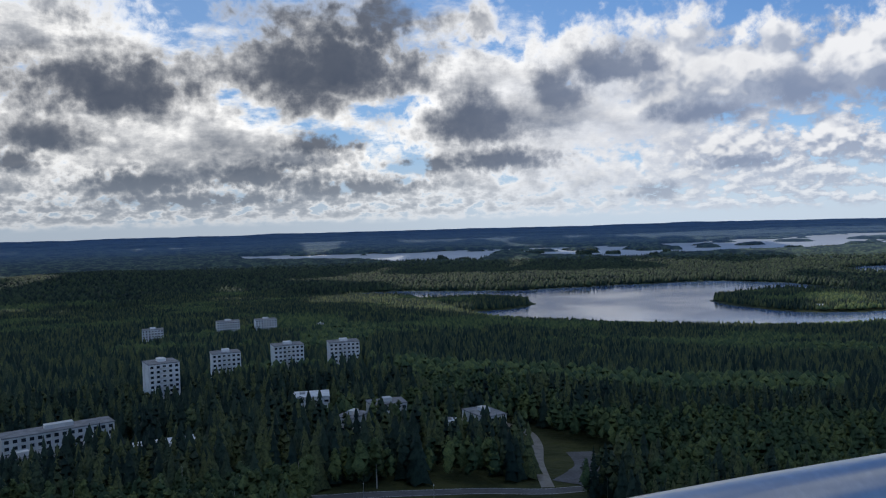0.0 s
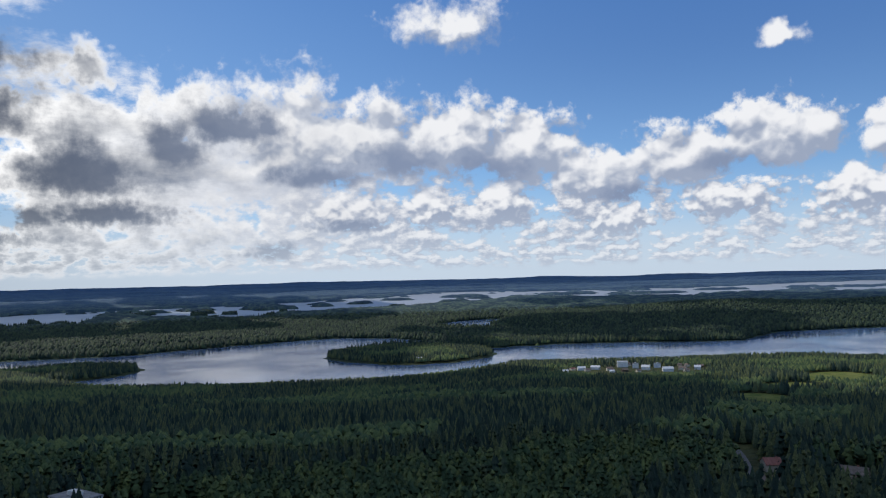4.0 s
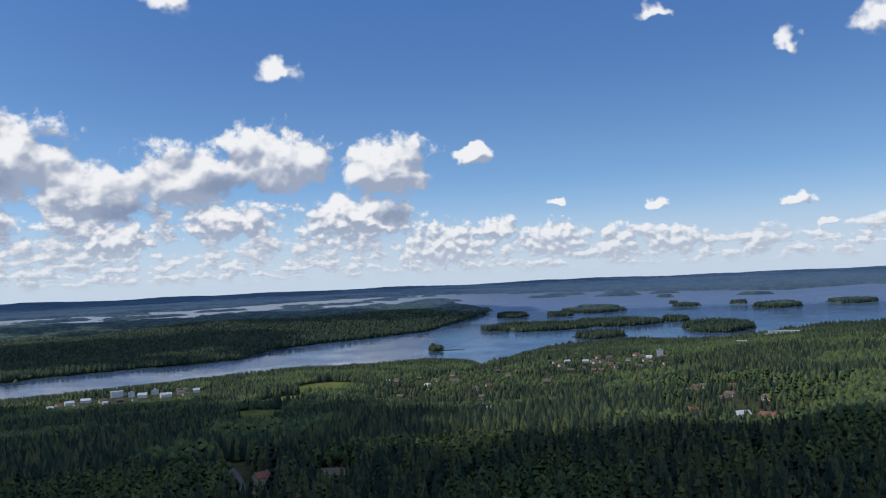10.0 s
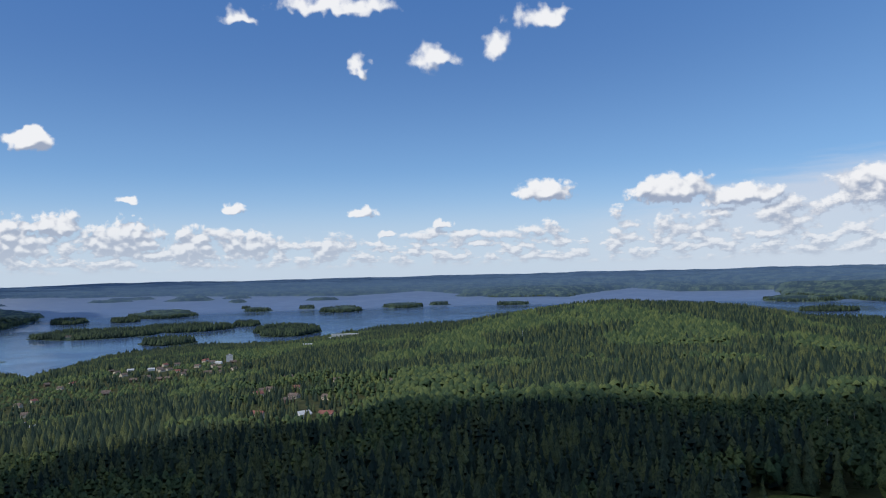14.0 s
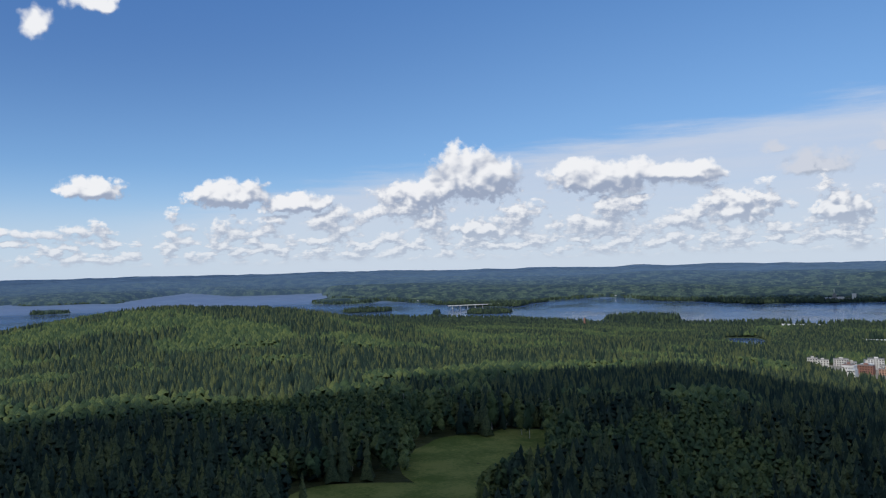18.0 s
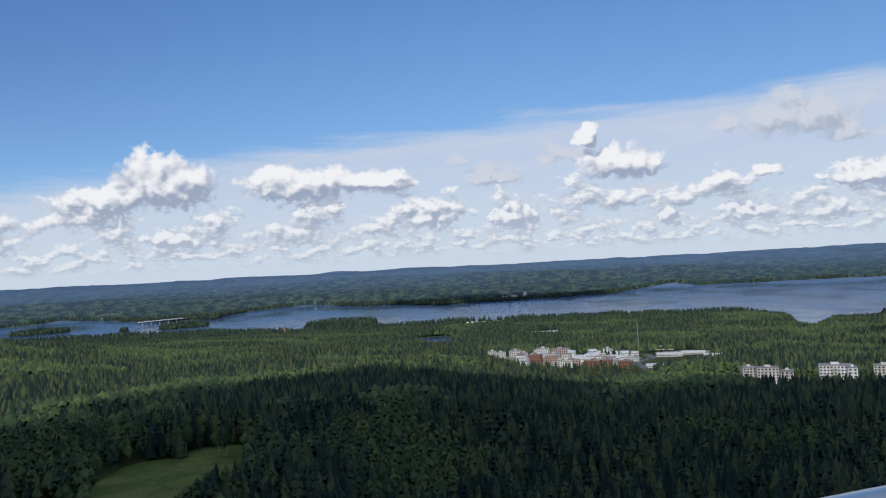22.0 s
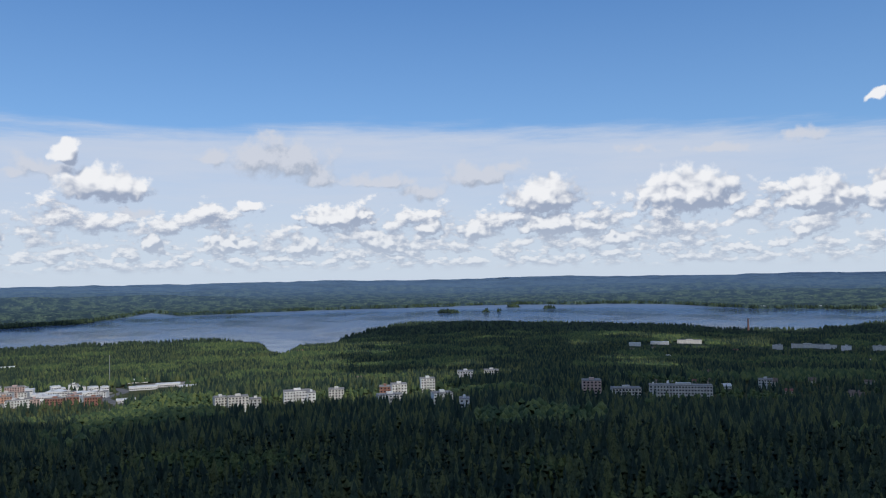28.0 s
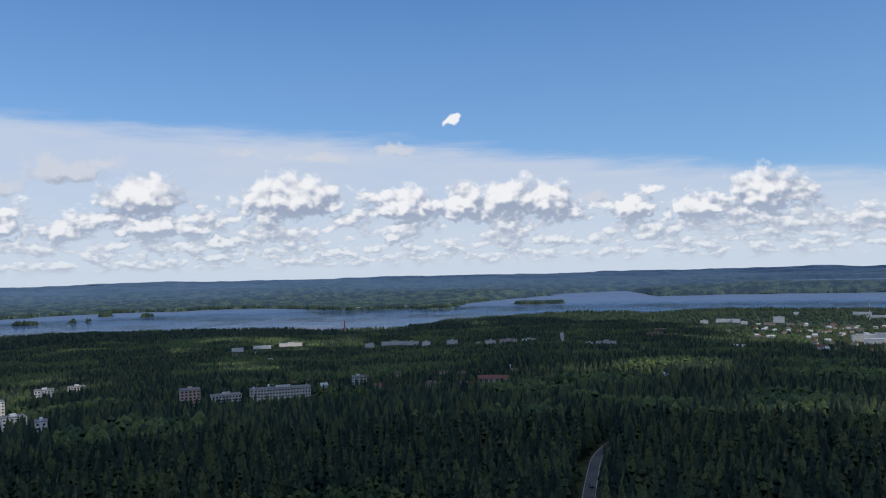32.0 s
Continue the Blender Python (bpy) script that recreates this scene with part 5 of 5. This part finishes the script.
def scatter(r0, r1, spacing, jitter=0.9):
    """Places on a jittered grid between two distances, with clearings, shores and houses left free: heading, distance, leafiness."""
    x = np.arange(-r1, r1, spacing)
    X, Y = np.meshgrid(x, x)
    X = (X + gen.uniform(-0.5, 0.5, X.shape) * spacing * jitter).ravel()
    Y = (Y + gen.uniform(-0.5, 0.5, Y.shape) * spacing * jitter).ravel()
    r = np.hypot(X, Y)
    az = np.degrees(np.arctan2(-X, Y))
    az = np.where(az > 60, az - 360, az)
    ok = (r >= r0) & (r < r1) & (az < 33) & (az > -246)
    X, Y, r, az = X[ok], Y[ok], r[ok], az[ok]
    ok = shore(az, r) > 7
    for a0, d0, wa, wd in CLEARINGS:
        ok &= ((az - a0) / wa) ** 2 + ((r - d0) / wd) ** 2 > 0.8 + 0.4 * fbm(X / 18, Y / 18, 2, 6)
    for a0, d0, wa, wd in FIELDS:
        ok &= ((az - a0) / wa) ** 2 + ((r - d0) / wd) ** 2 > 0.9 + 0.5 * fbm(X / 25, Y / 25, 2, 8)
    thin = built_up(az, r)
    ok &= gen.uniform(0, 1, len(r)) > thin * 0.6
    X, Y, r, az = X[ok], Y[ok], r[ok], az[ok]
    free = np.ones(len(r), bool)
    order = np.argsort(X)
    xs = X[order]
    for cx, cy, rad, dist in CLEARED:
        reach = rad + (140 if dist else 0)
        yard = (20 if dist < 450 else 4) if cy > 0.85 * dist else (12 if dist < 1500 else 110)
        i, j = np.searchsorted(xs, (cx - reach, cx + reach))
        k = order[i:j]
        dx, dy = X[k] - cx, Y[k] - cy
        hit = dx * dx + dy * dy < rad * rad
        if dist:
            # open yards on the side that looks to the hill
            ux, uy = -cx / dist, -cy / dist
            f = dx * ux + dy * uy
            s = np.abs(dx * uy - dy * ux)
            hit |= (f > 0) & (f < yard) & (s < rad * 0.9)
        free[k[hit]] = False
    X, Y, r, az = X[free], Y[free], r[free], az[free]
    return az, r, stands(az, r)


def outward(co):
    """For each corner of a crown the way out of it, as foliage catches the light."""
    wide = max(np.abs(co[:, :2]).max(), 1e-6)
    high = co[:, 2].max()
    o = np.stack([co[:, 0] / wide, co[:, 1] / wide, 0.25 + 0.75 * (co[:, 2] / high - 0.35)], -1)
    return o / np.maximum(np.linalg.norm(o, axis=1, keepdims=True), 1e-6)


def turned_out(shape):
    """The same crown with every face looking outwards."""
    co, tri = shape
    a, b, c = co[tri[:, 0]], co[tri[:, 1]], co[tri[:, 2]]
    inward = np.einsum("ij,ij->i", np.cross(b - a, c - a), outward(co)[tri].mean(axis=1)) < 0
    tri = tri.copy()
    tri[inward] = tri[inward][:, ::-1]
    return co, tri


def round_off(ob, out):
    ob.data.attributes.new("custom_normal", "FLOAT_VECTOR", "POINT").data.foreach_set("vector", np.ascontiguousarray(out, np.float32).ravel())


def plant(name, label, az, r, shapes, mat, low, high, wide=1.0, sink=0.0):
    """One mesh of many trees."""
    n = len(az)
    if n == 0:
        return
    shapes = [turned_out(k) for k in shapes]
    z = relief(az, r) - sink
    x, y = spread(az, r)
    q, z = bent(r, z)
    x, y = spread(az, q)
    tall = gen.uniform(low, high, n) * (0.84 + 0.32 * value_noise(x / 60, y / 60, 77)) * (1 - 0.42 * built_up(az, r)) * q / r
    fat = tall * gen.uniform(0.85, 1.2, n) * wide
    turn = gen.uniform(0, math.tau, n)
    pick = gen.integers(0, len(shapes), n)
    tint = gen.uniform(0, 1, n)
    cos, tris, tints, outs, base = [], [], [], [], 0
    for s, (co, tri) in enumerate(shapes):
        k = np.flatnonzero(pick == s)
        if not len(k):
            continue
        c, sn = np.cos(turn[k])[:, None], np.sin(turn[k])[:, None]
        lx, ly, lz = co[:, 0][None], co[:, 1][None], co[:, 2][None]
        px = (lx * c - ly * sn) * fat[k][:, None] + x[k][:, None]
        py = (lx * sn + ly * c) * fat[k][:, None] + y[k][:, None]
        pz = lz * tall[k][:, None] + z[k][:, None]
        cos.append(np.stack([px, py, pz], -1).reshape(-1, 3))
        tris.append((tri[None] + (np.arange(len(k)) * len(co))[:, None, None]).reshape(-1, 3) + base)
        tints.append(np.repeat(tint[k], len(co)))
        o = outward(co)
        ox, oy = o[:, 0][None] * c - o[:, 1][None] * sn, o[:, 0][None] * sn + o[:, 1][None] * c
        outs.append(np.stack([ox, oy, np.broadcast_to(o[:, 2][None], ox.shape)], -1).reshape(-1, 3))
        base += len(k) * len(co)
    ob = quick_mesh(name, np.concatenate(cos), np.concatenate(tris), [mat], "stuff", label, "forest", smooth=True)
    round_off(ob, np.concatenate(outs))
    ob.data.attributes.new("tint", "FLOAT", "POINT").data.foreach_set("value", np.concatenate(tints).astype(np.float32))
    return ob


def near_trees():
    """The single trees of the foreground, each with trunk and crown."""
    def spruce(seed):
        g = np.random.default_rng(seed)
        co, tri = [], []
        tiers = 17
        for k in range(tiers):
            t = k / tiers
            rad = ((1 - t) ** 0.8 * 2.7 + 0.12) * g.uniform(0.8, 1.12)
            z = 2.2 + 15.4 * t
            n = int(9 - 3 * t)
            for i in range(n):
                a = i * math.tau / n + g.uniform(-0.3, 0.3) + k
                q = rad * g.uniform(0.7, 1.15)
                w = q * 0.30 + 0.12
                d, s = np.array([math.cos(a), math.sin(a), 0]), np.array([-math.sin(a), math.cos(a), 0])
                up = np.array([0, 0, 1.0])
                b = len(co)
                co += [up * (z + 0.9), d * q * 0.5 + s * w + up * (z + 0.18), d * q + up * (z - 0.16 * q), d * q * 0.5 - s * w + up * (z + 0.18), d * q * 0.45 + up * (z - 0.35)]
                tri += [(b, b + 1, b + 2), (b, b + 2, b + 3), (b + 4, b + 2, b + 1), (b + 4, b + 3, b + 2), (b, b + 4, b + 1), (b, b + 3, b + 4)]
        b = len(co)
        co += [np.array(p) for p in ((0, 0, 19.0), (0.22, 0, 17.2), (-0.12, 0.2, 17.2), (-0.12, -0.2, 17.2))]
        tri += [(b, b + 1, b + 2), (b, b + 2, b + 3), (b, b + 3, b + 1)]
        return np.array(co), np.array(tri)

    def birch(seed):
        co, tri = leaf_shape(700, seed, 0.19, 0.022)
        return co * np.array([16, 16, 17]), tri

    kinds = []
    for seed in range(4):
        for name, shape, mat, bark, rad in (("spruce_tree", spruce, SPRUCE, BARK, 0.22), ("birch_tree", birch, BIRCH, BIRCH_BARK, 0.16)):
            co, tri = turned_out(shape(seed + 40))
            crown = quick_mesh("crown", co, tri, [mat], smooth=True)
            round_off(crown, outward(co))
            rings = [(0.0, -0.8, 1.25), (0.03, 3, 1.0), (-0.05, 8, 0.75), (0.02, 13, 0.4), (0, 16.5, 0.12)]
            t = tube([(x, x * 0.5, z, rad * k) for x, z, k in rings], 7)
            root = new(name)
            tagged(root, "tall dark green spruce with drooping branches in the wood" if name == "spruce_tree" else "leafy light green birch with a pale trunk",
                   "tree", "spruces below the tower" if name == "spruce_tree" else "birches below the tower")
            crown.parent = root
            part("trunk", t, bark, root)
            kinds.append(root)
    return kinds[0::2], kinds[1::2]


spruces, birches = near_trees()
az, r, leaf = scatter(172, 300, 5.0)
seen = (r > 205) | (az > -45)
az, r, leaf = az[seen], r[seen], leaf[seen]
keep = np.zeros(len(az), bool)
keep[gen.permutation(np.flatnonzero((r > 212) & (r < 285)))[:520]] = True
for kinds, sel in ((spruces, keep & (leaf < 0.56)), (birches, keep & (leaf >= 0.56))):
    for i, k in enumerate(np.flatnonzero(sel)[:330]):
        s = float(gen.uniform(0.8, 1.12))
        m = Matrix.Translation(site(float(az[k]), float(r[k]))) @ Matrix.Rotation(float(gen.uniform(0, 6)), 4, "Z") @ Matrix.Diagonal((s * float(gen.uniform(0.95, 1.2)), s * float(gen.uniform(0.95, 1.2)), s, 1))
        if i < len(kinds):
            kinds[i].matrix_basis = m
        else:
            ob = copy_thing(kinds[i % len(kinds)], m)
rest = ~keep
# tall birches with pale trunks round the meadow
for k in range(64):
    a = k * 2.39996
    q = 1.12 + 0.25 * float(gen.uniform(0, 1))
    a0, d0 = -126.5 + 6.4 * q * math.cos(a), 372 + 74 * q * math.sin(a)
    if d0 < 352:
        continue
    s = float(gen.uniform(0.95, 1.4))
    copy_thing(birches[k % len(birches)], Matrix.Translation(site(a0, d0)) @ Matrix.Rotation(a, 4, "Z") @ Matrix.Diagonal((s, s, s, 1)))
DARK = "dense dark spruce wood on the hill"
LIGHT = "light green birches and aspens between the spruces"
s1 = [spruce_shape(9, 9, k, 0.14) for k in range(6)] + [leaf_shape(110, k + 20, 0.14, 0.026) for k in range(2)]
b1 = [leaf_shape(190, k + 60, 0.19, 0.026) for k in range(6)]
plant("spruce_wood", DARK, az[rest & (leaf < 0.56)], r[rest & (leaf < 0.56)], s1, SPRUCE, 15.5, 22.5)
plant("birch_wood", LIGHT, az[rest & (leaf >= 0.56)], r[rest & (leaf >= 0.56)], b1, BIRCH, 13, 19)

az, r, leaf = scatter(300, 520, 5.8)
s2 = [spruce_shape(5, 8, k + 10, 0.12) for k in range(6)] + [leaf_shape(40, k + 30, 0.14, 0.032) for k in range(2)]
b2 = [leaf_shape(72, k + 80, 0.19, 0.033) for k in range(6)]
plant("spruce_wood", DARK, az[leaf < 0.56], r[leaf < 0.56], s2, SPRUCE, 15, 22)
plant("birch_wood", LIGHT, az[leaf >= 0.56], r[leaf >= 0.56], b2, BIRCH, 13, 19)

az, r, leaf = scatter(520, 1050, 6.6)
s3 = [spruce_shape(2, 6, k + 20, 0.05) for k in range(6)]
b3 = [dome_shape(k + 90) for k in range(6)]
plant("spruce_wood", DARK, az[leaf < 0.55], r[leaf < 0.55], s3, SPRUCE, 14, 20, 1.05)
plant("birch_wood", LIGHT, az[leaf >= 0.55], r[leaf >= 0.55], b3, BIRCH, 12, 17)

az, r, leaf = scatter(1050, 2600, 8.6)
s4 = [spruce_shape(1, 5, k + 30, 0.0) for k in range(5)]
b4 = [spruce_shape(1, 5, k + 36, -0.5) for k in range(4)]
plant("spruce_wood", "dark spruce woods towards the lake shore", az[leaf < 0.54], r[leaf < 0.54], s4, SPRUCE, 13.5, 19, 1.3)
plant("birch_wood", "lighter mixed woods towards the lake shore", az[leaf >= 0.54], r[leaf >= 0.54], b4, BIRCH, 11, 15, 2.1)

# woods beyond the lake: along the shores and on the islands single trees, inland whole groups
s5 = [spruce_shape(1, 4, k + 50, 0.0) for k in range(4)]
for r0, r1, apart, wide in ((2600, 4200, 17.0, 2.9), (4200, 7000, 32.0, 5.2)):
    az, r, leaf = scatter(r0, r1, apart, 1.4)
    plant("far_wood", "mixed dark woods on the far side of the lake", az[leaf < 0.54], r[leaf < 0.54], s5, FAR_LEAF, 11, 16, wide, 1.0)
    plant("far_wood", "lighter leafy woods on the far side of the lake", az[leaf >= 0.54], r[leaf >= 0.54], s5, FAR_LEAF, 9, 14, wide * 1.2, 1.0)
az, r, leaf = scatter(2400, 6000, 13.0)
edge = shore(az, r) < 70
plant("shore_wood", "dark trees along the far shores and on the islands", az[edge], r[edge], s4, FAR_LEAF, 17, 25, 1.6)


# ---- clouds out of view, added to shade parts of the land ----
CLOUD_WHITE = two_tone("cloud", (0.85, 0.86, 0.88), (0.95, 0.95, 0.96), 0.002, 1.0)
HIGH = 2600.0


def shade_cloud(az, r, across, along_, seed):
    """A lumpy flat-based cumulus that stands in the sun's way over the place (heading, distance)."""
    g = np.random.default_rng(seed)
    x, y = spread(az, r)
    s = aim(SUN_AZ, SUN_EL)
    k = (HIGH - 60.0) / s.z
    mid = Vector((float(x) + s.x * k, float(y) + s.y * k, HIGH))
    a = radians(az)
    cos, quads, base = [], [], 0
    for i in range(int(46 * max(across, along_) / min(across, along_))):
        t, q = g.uniform(0, math.tau), math.sqrt(g.uniform(0, 1)) * 0.86
        u, v = q * math.cos(t) * across, q * math.sin(t) * along_
        rad = (0.30 - 0.16 * q) * min(across, along_) * g.uniform(0.75, 1.25)
        th, ph = np.linspace(0, math.tau, 13)[:-1], np.linspace(0.05, math.pi - 0.05, 7)
        P, T = np.meshgrid(ph, th, indexing="ij")
        w = rad * g.uniform(0.9, 1.1, P.shape)
        lx, ly, lz = np.sin(P) * np.cos(T) * w + u, np.sin(P) * np.sin(T) * w + v, np.maximum(np.cos(P), -0.25) * w * 0.5
        px, py = lx * math.cos(a) - ly * math.sin(a), lx * math.sin(a) + ly * math.cos(a)
        cos.append(np.stack([px + mid.x, py + mid.y, lz + mid.z], -1).reshape(-1, 3))
        quads.append(grid_faces(7, 12, True) + base)
        base += 84
    quick_mesh("cloud", np.concatenate(cos), np.concatenate(quads), [CLOUD_WHITE], "stuff", "white cumulus cloud out of view, placed to shade the land", "cloud", smooth=True)


# some follow cloud shadows on the land; others only darken too bright parts
for row in ((-160.0, 320, 560, 540, 1), (4.0, 1000, 1050, 950, 2), (-216.0, 1300, 700, 760, 3), (-192.0, 2700, 900, 600, 5), (-219.0, 2300, 600, 800, 6), (-187.0, 1750, 330, 700, 7), (-152.0, 3700, 620, 170, 8), (0.0, 3900, 2000, 800, 9), (22.0, 2900, 1000, 800, 4), (25.0, 1800, 750, 600, 10), (-27.0, 760, 520, 520, 11), (-39.0, 2980, 900, 430, 12), (24.0, 4100, 1500, 650, 13), (-52.0, 3950, 1500, 520, 14), (-205.0, 760, 300, 280, 15), (-14.0, 2350, 900, 420, 16), (-201.0, 1900, 450, 330, 17), (-171.0, 600, 260, 200, 18)):
    shade_cloud(*row)
